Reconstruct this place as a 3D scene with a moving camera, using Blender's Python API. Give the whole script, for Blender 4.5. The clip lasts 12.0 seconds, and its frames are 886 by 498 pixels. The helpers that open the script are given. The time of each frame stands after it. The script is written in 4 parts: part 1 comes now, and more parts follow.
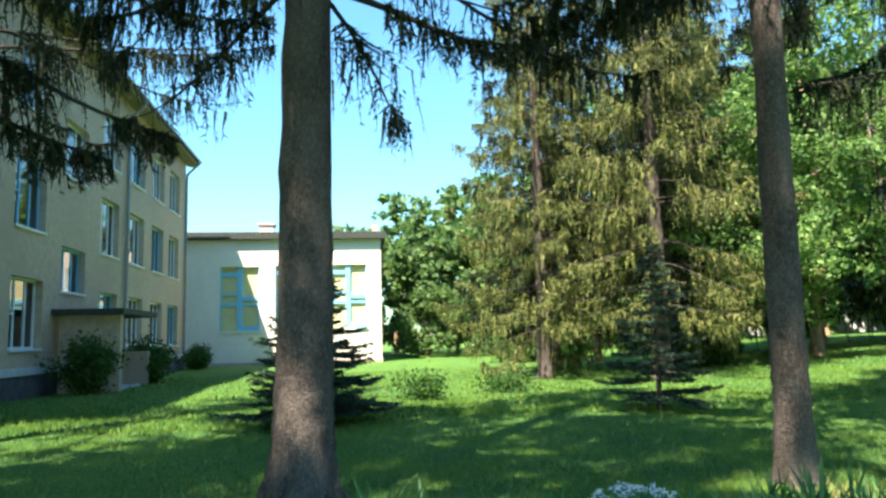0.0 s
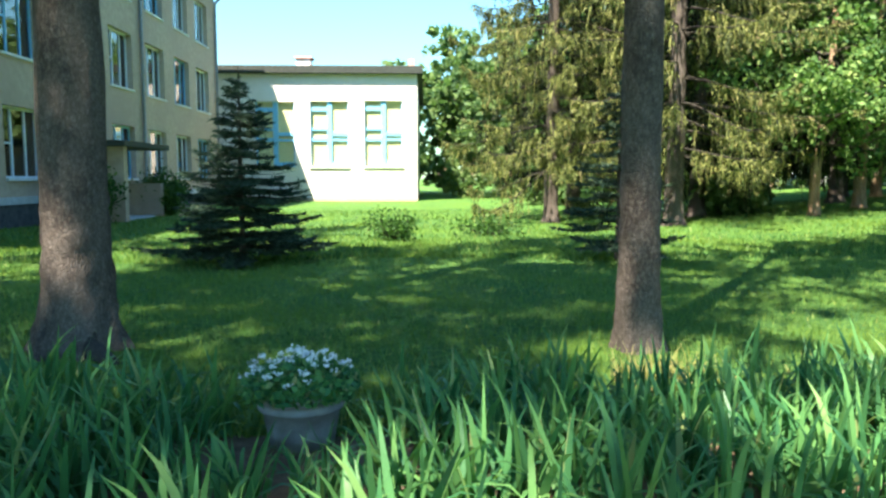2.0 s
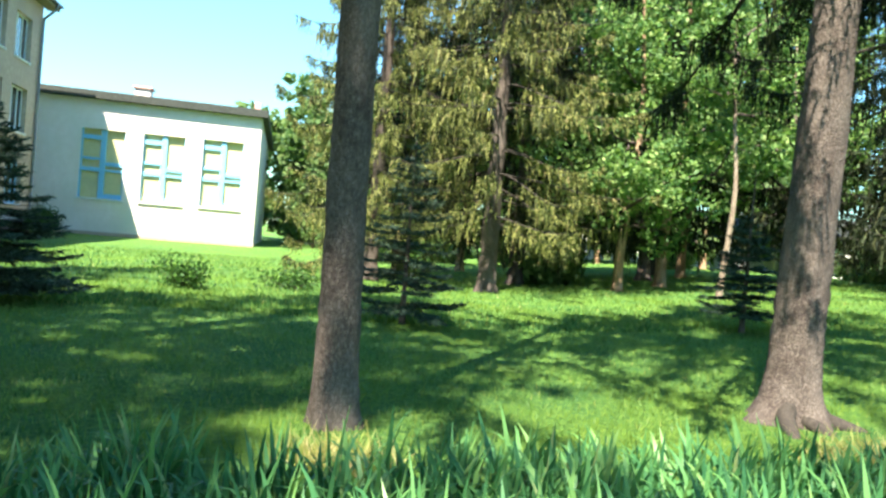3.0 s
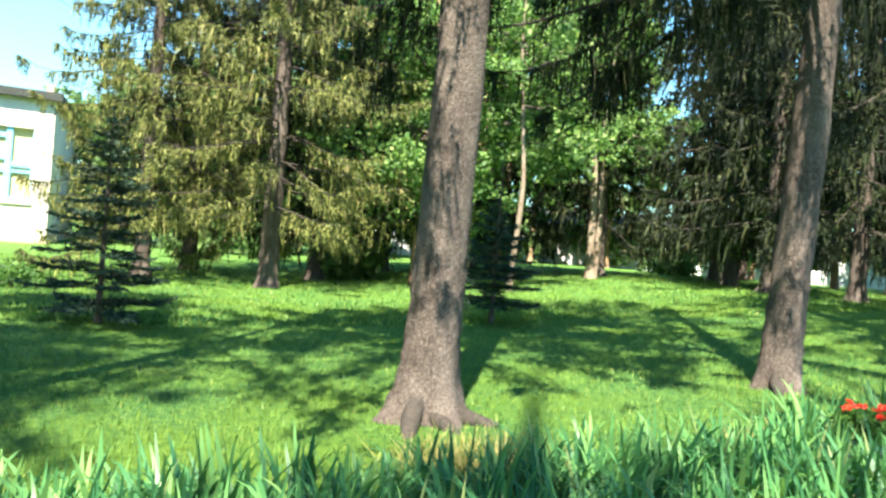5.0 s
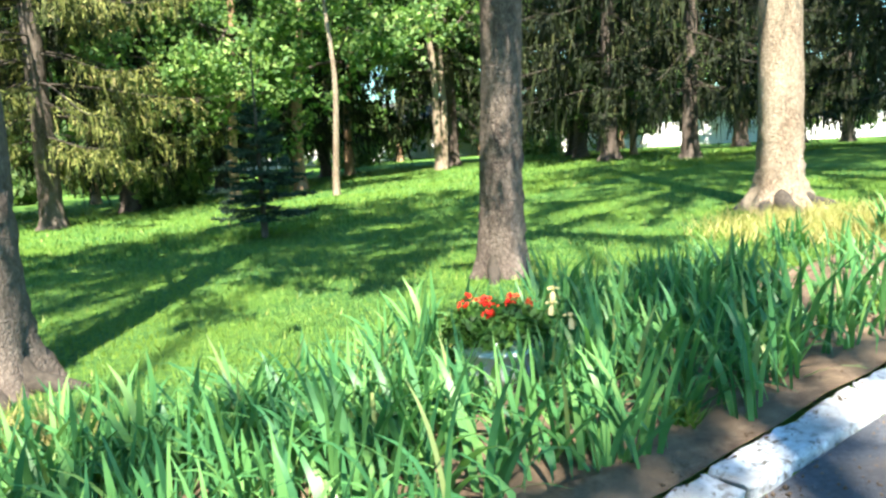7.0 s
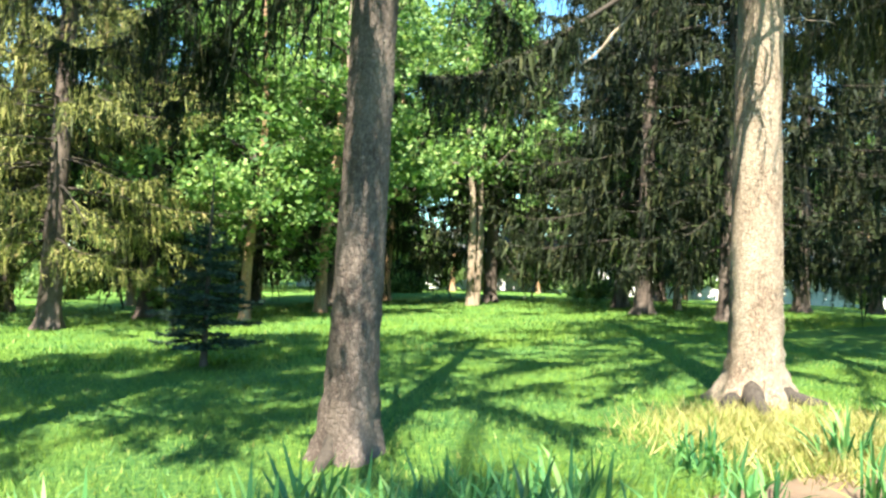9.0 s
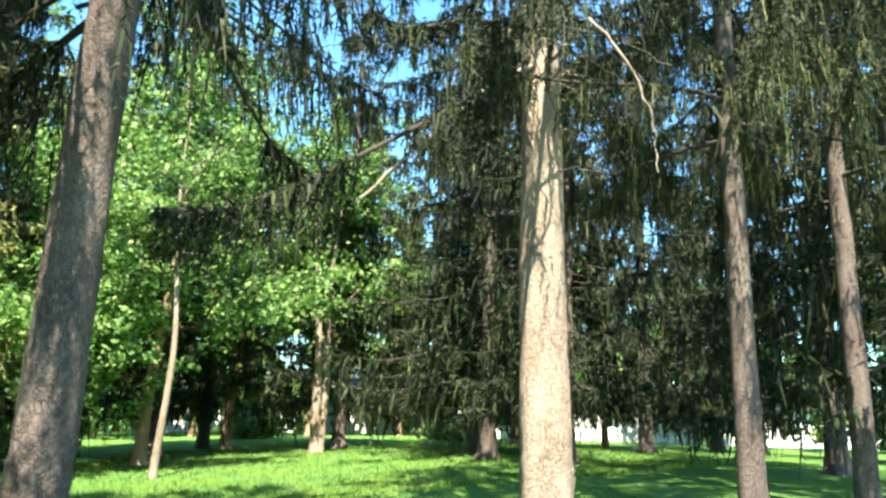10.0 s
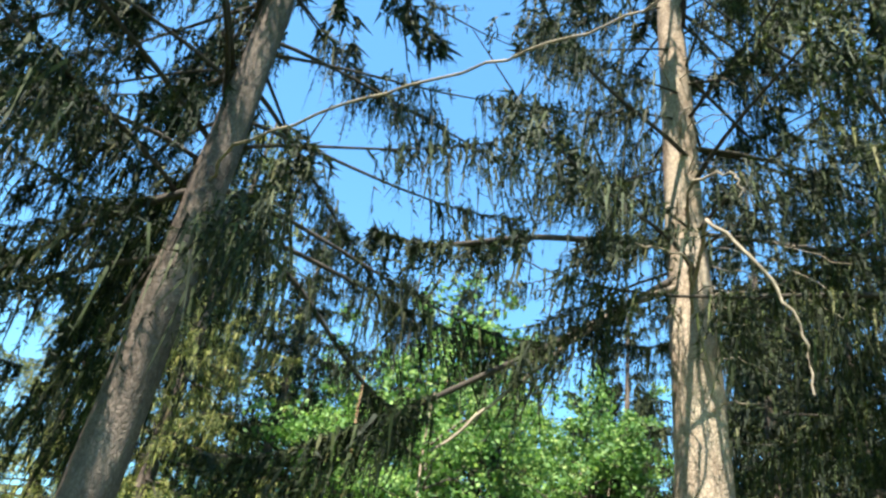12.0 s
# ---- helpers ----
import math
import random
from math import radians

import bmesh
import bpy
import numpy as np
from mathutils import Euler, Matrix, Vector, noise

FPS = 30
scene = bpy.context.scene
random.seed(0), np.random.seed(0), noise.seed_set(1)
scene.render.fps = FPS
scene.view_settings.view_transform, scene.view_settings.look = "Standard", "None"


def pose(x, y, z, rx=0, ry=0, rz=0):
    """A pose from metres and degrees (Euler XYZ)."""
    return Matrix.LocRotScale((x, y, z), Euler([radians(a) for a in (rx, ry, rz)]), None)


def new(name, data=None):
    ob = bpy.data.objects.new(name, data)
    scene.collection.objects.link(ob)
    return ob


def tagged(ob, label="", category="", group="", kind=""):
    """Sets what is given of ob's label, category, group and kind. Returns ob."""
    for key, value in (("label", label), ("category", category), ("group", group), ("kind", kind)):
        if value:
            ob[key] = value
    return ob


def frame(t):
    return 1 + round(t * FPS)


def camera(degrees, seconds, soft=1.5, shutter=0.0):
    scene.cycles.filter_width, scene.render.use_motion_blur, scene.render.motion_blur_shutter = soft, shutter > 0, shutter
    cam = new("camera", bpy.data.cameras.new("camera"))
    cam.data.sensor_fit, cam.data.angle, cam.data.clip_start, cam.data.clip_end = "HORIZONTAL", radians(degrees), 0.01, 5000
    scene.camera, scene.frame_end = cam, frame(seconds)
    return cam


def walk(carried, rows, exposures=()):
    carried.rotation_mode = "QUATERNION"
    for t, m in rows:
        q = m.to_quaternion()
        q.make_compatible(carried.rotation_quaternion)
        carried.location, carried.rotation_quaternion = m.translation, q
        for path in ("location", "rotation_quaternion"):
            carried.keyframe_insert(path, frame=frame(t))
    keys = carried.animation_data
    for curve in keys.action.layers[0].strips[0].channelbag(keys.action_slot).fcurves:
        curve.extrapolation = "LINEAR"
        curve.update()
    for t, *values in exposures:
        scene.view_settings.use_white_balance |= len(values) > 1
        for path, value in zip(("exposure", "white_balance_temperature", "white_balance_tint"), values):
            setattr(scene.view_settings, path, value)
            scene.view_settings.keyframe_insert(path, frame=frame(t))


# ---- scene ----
cam = camera(63.0, 12.0, soft=2.6, shutter=0.0)
METRES, EYE = 13.0, 1.5
ROWS = [
    (0.0, 0.0, 0.0, 0.0, 0.17, 6.95, 1.43),
    (0.5, 0.0363, 0.0178, -0.0007, 5.38, 6.32, 1.15),
    (1.0, 0.0767, 0.0325, -0.0005, 4.92, 6.06, 0.73),
    (1.5, 0.1128, 0.0465, -0.0022, 7.56, -1.45, 0.11),
    (2.0, 0.1523, 0.0652, -0.0025, 5.95, -5.58, -0.03),
    (2.5, 0.1952, 0.0778, 0.0018, -0.41, -3.36, -2.3),
    (3.0, 0.2343, 0.0892, 0.0053, -5.09, -0.87, -4.89),
    (5.0, 0.3988, 0.1281, 0.0059, -15.93, -0.09, -4.61),
    (5.5, 0.4418, 0.1335, 0.0026, -17.7, -4.36, -3.37),
    (6.0, 0.494, 0.1483, -0.0016, -21.3, -6.23, 2.35),
    (6.5, 0.5412, 0.1583, -0.0005, -25.18, -8.01, -0.24),
    (7.0, 0.5801, 0.1678, 0.0018, -23.69, -7.69, 2.78),
    (9.0, 0.7289, 0.1898, 0.019, -17.29, 2.36, -2.66),
    (9.5, 0.7712, 0.1938, 0.0259, -22.2, 6.51, -2.57),
    (10.0, 0.8091, 0.1969, 0.0303, -27.03, 13.64, -1.87),
    (10.5, 0.8456, 0.1995, 0.0388, -27.87, 25.51, -1.03),
    (11.0, 0.8793, 0.1961, 0.047, -18.6, 34.4, -3.95),
    (11.5, 0.9151, 0.2054, 0.0478, -11.8, 39.51, -8.87),
    (12.0, 0.9582, 0.2196, 0.0384, -3.6, 33.6, -8.32),
]
walk(cam, [(t, pose(METRES * x, METRES * y, EYE + METRES * z, 90 + pitch, roll, yaw)) for t, x, y, z, yaw, pitch, roll in ROWS],
     exposures=[(0.0, 2.02, 6550, 10), (1.0, 1.84, 6550, 10), (1.6, 1.92, 6500, 9), (2.3, 2.30, 6500, 9), (3.2, 2.28, 6500, 9), (6.5, 2.52, 6500, 8), (9.5, 2.55, 6650, 9), (10.5, 2.60, 6450, 10), (12.0, 2.12, 6450, 9)])

# ---- world, sun ----
SUN_WAY = Vector((0.27, 0.60, -1.0)).normalized()
ELEV = math.asin(-SUN_WAY.z)
world = bpy.data.worlds.new("world")
scene.world = world
world.use_nodes = True
_n, _l = world.node_tree.nodes, world.node_tree.links
_n.clear()
_sky = _n.new("ShaderNodeTexSky")
_sky.sky_type = "NISHITA"
_sky.sun_disc = False
_sky.sun_elevation = ELEV
_sky.sun_rotation = math.atan2(-SUN_WAY.x, -SUN_WAY.y)
_sky.air_density, _sky.dust_density, _sky.ozone_density = 1.6, 0.3, 0.2
_bg = _n.new("ShaderNodeBackground")
_bg.inputs["Strength"].default_value = 0.055
_out = _n.new("ShaderNodeOutputWorld")
_tint = _n.new("ShaderNodeMix")
_tint.data_type, _tint.blend_type = "RGBA", "MULTIPLY"
_tint.inputs[0].default_value = 1.0
_tint.inputs[7].default_value = (0.68, 1.20, 1.52, 1)
_l.new(_sky.outputs[0], _tint.inputs[6])
_l.new(_tint.outputs[2], _bg.inputs[0])
_l.new(_bg.outputs[0], _out.inputs[0])
sun = new("sun", bpy.data.lights.new("sun", "SUN"))
sun.data.energy, sun.data.angle, sun.data.color = 5.0, radians(0.55), (1.0, 0.93, 0.79)
sun.rotation_mode = "QUATERNION"
sun.rotation_quaternion = SUN_WAY.to_track_quat("-Z", "Y")
sun.location = (0, 0, 40)


# ---- materials ----
def node_mat(name):
    m = bpy.data.materials.new(name)
    m.use_nodes = True
    t = m.node_tree
    t.nodes.clear()
    out = t.nodes.new("ShaderNodeOutputMaterial")
    return m, t.nodes, t.links, out


def ramp(n, l, src, stops):
    r = n.new("ShaderNodeValToRGB")
    e = r.color_ramp.elements
    while len(e) < len(stops):
        e.new(0.5)
    for i, (p, c) in enumerate(stops):
        e[i].position, e[i].color = p, (*c, 1)
    l.new(src, r.inputs[0])
    return r.outputs[0]


def tex_noise(n, l, scale, detail=4.0, rough=0.6, stretch=None, coord="Object"):
    co = n.new("ShaderNodeTexCoord")
    src = co.outputs[coord]
    if stretch:
        mp = n.new("ShaderNodeMapping")
        mp.inputs["Scale"].default_value = stretch
        l.new(src, mp.inputs[0])
        src = mp.outputs[0]
    t = n.new("ShaderNodeTexNoise")
    t.inputs["Scale"].default_value, t.inputs["Detail"].default_value, t.inputs["Roughness"].default_value = scale, detail, rough
    l.new(src, t.inputs["Vector"])
    return t.outputs[0]


def mixc(n, l, fac, a, b, mode="MIX"):
    m = n.new("ShaderNodeMix")
    m.data_type, m.blend_type = "RGBA", mode
    for sock, v in ((m.inputs[0], fac), (m.inputs[6], a), (m.inputs[7], b)):
        if hasattr(v, "links"):
            l.new(v, sock)
        else:
            sock.default_value = v if isinstance(v, float) else (*v, 1)
    return m.outputs[2]


def surface(name, stops, scale, rough=0.8, bump=0.3, bump_scale=None, coarse=None, stretch=None, metal=0.0, dist=0.02, spec=0.3):
    """A solid surface: fine noise between the stops, a coarse stain over it, and relief."""
    m, n, l, out = node_mat(name)
    b = n.new("ShaderNodeBsdfPrincipled")
    col = ramp(n, l, tex_noise(n, l, scale, 6, 0.65, stretch), stops)
    if coarse:
        f = ramp(n, l, tex_noise(n, l, coarse[0], 3, 0.6), [(0.42, (0, 0, 0)), (0.68, (1, 1, 1))])
        col = mixc(n, l, f, col, coarse[1])
    l.new(col, b.inputs["Base Color"])
    b.inputs["Roughness"].default_value, b.inputs["Metallic"].default_value = rough, metal
    b.inputs["Specular IOR Level"].default_value = spec
    if bump:
        bp = n.new("ShaderNodeBump")
        bp.inputs["Strength"].default_value, bp.inputs["Distance"].default_value = bump, dist
        l.new(tex_noise(n, l, bump_scale or scale * 2, 6, 0.7, stretch), bp.inputs["Height"])
        l.new(bp.outputs[0], b.inputs["Normal"])
    l.new(b.outputs[0], out.inputs[0])
    return m


def leafy(name, stops, trans=0.35, rough=0.55, patch=None):
    """Leaves, needles or grass: each blade its own tint, light passing through."""
    m, n, l, out = node_mat(name)
    g = n.new("ShaderNodeNewGeometry")
    col = ramp(n, l, g.outputs["Random Per Island"], stops)
    if patch:
        f = ramp(n, l, tex_noise(n, l, patch[0], 3, 0.6), [(0.4, (0, 0, 0)), (0.65, (1, 1, 1))])
        col = mixc(n, l, f, col, patch[1])
    b = n.new("ShaderNodeBsdfPrincipled")
    b.inputs["Roughness"].default_value = rough
    b.inputs["Specular IOR Level"].default_value = 0.25
    l.new(col, b.inputs["Base Color"])
    tr = n.new("ShaderNodeBsdfTranslucent")
    l.new(mixc(n, l, 0.5, col, (0.30, 0.42, 0.04), "SOFT_LIGHT"), tr.inputs[0])
    mx = n.new("ShaderNodeMixShader")
    mx.inputs[0].default_value = trans
    l.new(b.outputs[0], mx.inputs[1])
    l.new(tr.outputs[0], mx.inputs[2])
    l.new(mx.outputs[0], out.inputs[0])
    return m


def glass_mat(name):
    m, n, l, out = node_mat(name)
    fr = n.new("ShaderNodeFresnel")
    fr.inputs["IOR"].default_value = 3.2
    tp = n.new("ShaderNodeBsdfTransparent")
    tp.inputs[0].default_value = (0.75, 0.82, 0.85, 1)
    gl = n.new("ShaderNodeBsdfGlossy")
    gl.inputs["Roughness"].default_value = 0.03
    mx = n.new("ShaderNodeMixShader")
    l.new(fr.outputs[0], mx.inputs[0])
    l.new(tp.outputs[0], mx.inputs[1])
    l.new(gl.outputs[0], mx.inputs[2])
    l.new(mx.outputs[0], out.inputs[0])
    return m


def bark_mat(name, dark, mid, light):
    m, n, l, out = node_mat(name)
    b = n.new("ShaderNodeBsdfPrincipled")
    co = n.new("ShaderNodeTexCoord")
    mp = n.new("ShaderNodeMapping")
    mp.inputs["Scale"].default_value = (1, 1, 0.62)
    l.new(co.outputs["Object"], mp.inputs[0])
    v = n.new("ShaderNodeTexVoronoi")
    v.feature = "DISTANCE_TO_EDGE"
    v.inputs["Scale"].default_value = 36
    wob = n.new("ShaderNodeTexNoise")
    wob.inputs["Scale"].default_value = 26
    l.new(mp.outputs[0], wob.inputs["Vector"])
    add = n.new("ShaderNodeVectorMath")
    add.operation = "MULTIPLY_ADD"
    add.inputs[1].default_value = (0.05, 0.05, 0.05)
    l.new(wob.outputs[1], add.inputs[0])
    l.new(mp.outputs[0], add.inputs[2])
    l.new(add.outputs[0], v.inputs["Vector"])
    crack = ramp(n, l, v.outputs["Distance"], [(0.0, (0, 0, 0)), (0.20, (1, 1, 1))])
    fine = ramp(n, l, tex_noise(n, l, 42, 6, 0.7, (1, 1, 0.5)), [(0.32, dark), (0.52, mid), (0.75, light)])
    big = ramp(n, l, tex_noise(n, l, 3.2, 4, 0.6, (1, 1, 0.4)), [(0.38, (0, 0, 0)), (0.7, (1, 1, 1))])
    col = mixc(n, l, big, fine, mixc(n, l, 0.7, fine, light))
    col = mixc(n, l, crack, mixc(n, l, 0.42, col, dark), col)
    l.new(col, b.inputs["Base Color"])
    b.inputs["Roughness"].default_value = 0.9
    b.inputs["Specular IOR Level"].default_value = 0.108
    hs = n.new("ShaderNodeMix")
    hs.data_type = "RGBA"
    hs.inputs[0].default_value = 0.62
    l.new(crack, hs.inputs[6])
    l.new(tex_noise(n, l, 35, 6, 0.7, (1, 1, 0.5)), hs.inputs[7])
    bp = n.new("ShaderNodeBump")
    bp.inputs["Strength"].default_value, bp.inputs["Distance"].default_value = 0.6, 0.02
    l.new(hs.outputs[2], bp.inputs["Height"])
    l.new(bp.outputs[0], b.inputs["Normal"])
    l.new(b.outputs[0], out.inputs[0])
    return m


def lawn_mat():
    m, n, l, out = node_mat("lawn")
    b = n.new("ShaderNodeBsdfPrincipled")
    fine = ramp(n, l, tex_noise(n, l, 16, 8, 0.75), [(0.30, (0.016, 0.066, 0.024)), (0.50, (0.071, 0.176, 0.044)), (0.72, (0.235, 0.34, 0.064))])
    mid = ramp(n, l, tex_noise(n, l, 0.9, 4, 0.6), [(0.38, (0, 0, 0)), (0.66, (1, 1, 1))])
    col = mixc(n, l, mid, fine, mixc(n, l, 0.45, fine, (0.17, 0.27, 0.02)))
    bare = ramp(n, l, tex_noise(n, l, 0.35, 5, 0.65), [(0.62, (0, 0, 0)), (0.74, (1, 1, 1))])
    col = mixc(n, l, bare, col, mixc(n, l, 0.35, fine, (0.20, 0.16, 0.07)))
    l.new(col, b.inputs["Base Color"])
    b.inputs["Roughness"].default_value = 0.85
    b.inputs["Specular IOR Level"].default_value = 0.108
    bp = n.new("ShaderNodeBump")
    bp.inputs["Strength"].default_value, bp.inputs["Distance"].default_value = 0.9, 0.08
    l.new(tex_noise(n, l, 22, 8, 0.8), bp.inputs["Height"])
    l.new(bp.outputs[0], b.inputs["Normal"])
    l.new(b.outputs[0], out.inputs[0])
    return m


M_LAWN = lawn_mat()
M_GRASS = leafy("grass", [(0.0, (0.020, 0.090, 0.030)), (0.5, (0.076, 0.196, 0.047)), (0.9, (0.235, 0.345, 0.072)), (1.0, (0.36, 0.34, 0.12))], 0.4, 0.5, (0.7, (0.15, 0.24, 0.034)))
M_DRY = leafy("dry_grass", [(0.0, (0.16, 0.19, 0.04)), (0.6, (0.34, 0.31, 0.10)), (1.0, (0.45, 0.38, 0.18))], 0.3)
M_IRIS = leafy("iris_leaf", [(0.0, (0.035, 0.130, 0.055)), (0.5, (0.080, 0.225, 0.074)), (0.9, (0.17, 0.33, 0.095)), (1.0, (0.38, 0.36, 0.17))], 0.38, 0.40)
# Shade is put into this needle colour: near-black tones for shaded boughs.
M_NEEDLE_SHADED = leafy("shaded_spruce_needles", [(0.0, (0.006, 0.010, 0.005)), (0.5, (0.013, 0.021, 0.008)), (0.88, (0.034, 0.048, 0.014)), (1.0, (0.075, 0.075, 0.028))], 0.15, 0.7)
# Sunlit tips and shaded gaps are painted into these olive tones.
M_NEEDLE_OLIVE_LIT = leafy("sunlit_olive_needles", [(0.0, (0.018, 0.027, 0.010)), (0.35, (0.058, 0.072, 0.020)), (0.6, (0.16, 0.18, 0.047)), (0.9, (0.34, 0.35, 0.11)), (1.0, (0.27, 0.21, 0.10))], 0.25, 0.6)
# Lighter copy of the needle colour, with sunlight painted in.
M_NEEDLE_LIT = leafy("sunlit_needles", [(0.0, (0.008, 0.012, 0.005)), (0.5, (0.020, 0.029, 0.009)), (0.88, (0.058, 0.074, 0.019)), (1.0, (0.11, 0.105, 0.036))], 0.18, 0.7)
M_NEEDLE_BLUE = leafy("young_needles", [(0.0, (0.012, 0.030, 0.020)), (0.6, (0.030, 0.060, 0.040)), (1.0, (0.075, 0.115, 0.070))], 0.15, 0.6)
M_LEAF = leafy("broad_leaves", [(0.0, (0.045, 0.11, 0.034)), (0.5, (0.125, 0.24, 0.068)), (0.9, (0.25, 0.38, 0.11)), (1.0, (0.36, 0.45, 0.16))], 0.45)
M_LEAF_FAR = leafy("far_leaves", [(0.0, (0.060, 0.120, 0.045)), (0.5, (0.130, 0.215, 0.070)), (1.0, (0.21, 0.30, 0.095))], 0.48)
M_SHRUB = leafy("shrub_leaves", [(0.0, (0.02, 0.055, 0.012)), (0.6, (0.045, 0.115, 0.02)), (1.0, (0.09, 0.18, 0.03))], 0.3)
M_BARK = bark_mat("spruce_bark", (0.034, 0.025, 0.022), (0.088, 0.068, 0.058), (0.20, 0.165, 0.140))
# Whiter copy of the bark: sun on the trunks is painted in.
M_BARK_SUNLIT = bark_mat("sunlit_bark", (0.070, 0.048, 0.036), (0.23, 0.17, 0.125), (0.45, 0.375, 0.29))
M_BARK_PINE = bark_mat("pine_bark", (0.12, 0.07, 0.04), (0.34, 0.20, 0.12), (0.52, 0.38, 0.25))
M_TWIG = surface("twig", [(0.3, (0.022, 0.018, 0.015)), (0.7, (0.062, 0.050, 0.040))], 30, 0.9, 0.2)
M_DEADWOOD = surface("dead_wood", [(0.3, (0.10, 0.078, 0.055)), (0.7, (0.32, 0.265, 0.20))], 9, 0.85, 0.3)
M_SOIL = surface("soil", [(0.3, (0.055, 0.037, 0.026)), (0.55, (0.125, 0.085, 0.056)), (0.75, (0.21, 0.15, 0.10))], 14, 0.95, 0.9, 40, (1.3, (0.17, 0.118, 0.078)))
M_ASPHALT = surface("asphalt", [(0.3, (0.035, 0.038, 0.050)), (0.6, (0.070, 0.075, 0.090)), (0.8, (0.12, 0.12, 0.13))], 45, 0.85, 0.5, 90, (1.6, (0.115, 0.088, 0.070)))
M_KERB = surface("whitewashed_concrete", [(0.38, (0.12, 0.105, 0.095)), (0.46, (0.40, 0.42, 0.46)), (0.62, (0.60, 0.63, 0.69))], 22, 0.9, 1.0, 34, (4.5, (0.34, 0.33, 0.33)))
M_PLASTER = surface("beige_brick", [(0.3, (0.41, 0.305, 0.225)), (0.7, (0.56, 0.43, 0.325))], 5, 0.9, 0.25, 26, (0.45, (0.44, 0.325, 0.25)))
M_WING = surface("white_plaster", [(0.3, (0.76, 0.645, 0.585)), (0.7, (0.84, 0.745, 0.69))], 3, 0.9, 0.15, 30, (0.5, (0.72, 0.64, 0.55)))
M_PLINTH = surface("dark_plinth", [(0.3, (0.05, 0.05, 0.055)), (0.7, (0.12, 0.12, 0.13))], 6, 0.9, 0.3)
M_LEDGE = surface("pale_ledge", [(0.3, (0.42, 0.43, 0.45)), (0.7, (0.58, 0.59, 0.60))], 6, 0.8, 0.2)
M_ROOF = surface("roof_felt", [(0.3, (0.028, 0.032, 0.028)), (0.7, (0.065, 0.070, 0.060))], 8, 0.85, 0.2)
M_EAVE = surface("eave_boards", [(0.3, (0.15, 0.13, 0.06)), (0.7, (0.26, 0.22, 0.11))], 6, 0.85, 0.2)
M_BLUE = surface("blue_paint", [(0.3, (0.17, 0.43, 0.66)), (0.7, (0.26, 0.54, 0.76))], 9, 0.55, 0.1)
M_BOARD = surface("yellow_board", [(0.3, (0.58, 0.50, 0.25)), (0.7, (0.68, 0.60, 0.34))], 4, 0.8, 0.1, None, (0.9, (0.56, 0.50, 0.28)))
M_FRAME = surface("white_frame", [(0.3, (0.62, 0.66, 0.70)), (0.7, (0.74, 0.77, 0.80))], 9, 0.5, 0.05)
M_SILL = surface("sill_paint", [(0.3, (0.62, 0.62, 0.62)), (0.7, (0.76, 0.76, 0.75))], 7, 0.6, 0.1)
M_PANE_REFLECTION = surface("cream_reflection", [(0.3, (0.62, 0.55, 0.42)), (0.7, (0.76, 0.70, 0.58))], 4, 0.9, 0.3, 14, None, (8, 8, 0.3))
M_INNER = surface("inner_wall", [(0.3, (0.30, 0.29, 0.27)), (0.7, (0.40, 0.39, 0.37))], 3, 0.9, 0)
M_DOOR = surface("brown_door", [(0.3, (0.12, 0.07, 0.045)), (0.7, (0.20, 0.12, 0.075))], 8, 0.6, 0.2, None, None, (6, 6, 0.5))
M_PIPE = surface("zinc_pipe", [(0.3, (0.20, 0.21, 0.22)), (0.7, (0.34, 0.35, 0.36))], 10, 0.45, 0.05, None, None, None, 0.7)
M_GLASS = glass_mat("window_glass")
M_POT = surface("grey_pot", [(0.3, (0.20, 0.19, 0.19)), (0.7, (0.33, 0.31, 0.30))], 12, 0.8, 0.2)
M_TYRE = surface("white_painted_tub", [(0.3, (0.55, 0.60, 0.66)), (0.7, (0.74, 0.78, 0.82))], 10, 0.6, 0.2)
M_PETAL_W = leafy("white_petals", [(0.0, (0.70, 0.73, 0.78)), (1.0, (0.86, 0.87, 0.90))], 0.3)
M_PETAL_R = leafy("red_petals", [(0.0, (0.60, 0.012, 0.012)), (1.0, (0.80, 0.035, 0.020))], 0.25)
M_CREAM = leafy("cream_petals", [(0.0, (0.44, 0.36, 0.15)), (1.0, (0.60, 0.52, 0.28))], 0.4)
M_HOUSE = surface("white_house_wall", [(0.3, (0.74, 0.73, 0.72)), (0.7, (0.84, 0.83, 0.82))], 2, 0.9, 0.1)
M_BRICKRED = surface("pink_wall", [(0.3, (0.50, 0.27, 0.22)), (0.7, (0.62, 0.38, 0.32))], 4, 0.9, 0.2)


# ---- mesh helpers ----
def mesh_np(name, verts, faces, material, smooth=False):
    """A mesh from arrays: verts (n,3), faces (m,3) or (m,4)."""
    me = bpy.data.meshes.new(name)
    verts, faces = np.asarray(verts, np.float32), np.asarray(faces, np.int32)
    k = faces.shape[1]
    me.vertices.add(len(verts))
    me.vertices.foreach_set("co", verts.ravel())
    me.loops.add(faces.size)
    me.loops.foreach_set("vertex_index", faces.ravel())
    me.polygons.add(len(faces))
    me.polygons.foreach_set("loop_start", np.arange(0, faces.size, k, dtype=np.int32))
    me.polygons.foreach_set("loop_total", np.full(len(faces), k, np.int32))
    if smooth:
        me.polygons.foreach_set("use_smooth", np.ones(len(faces), bool))
    me.update(calc_edges=True)
    me.materials.append(material)
    return me


def child(name, me, parent, label=""):
    ob = new(name, me)
    ob.parent = parent
    return tagged(ob, label)


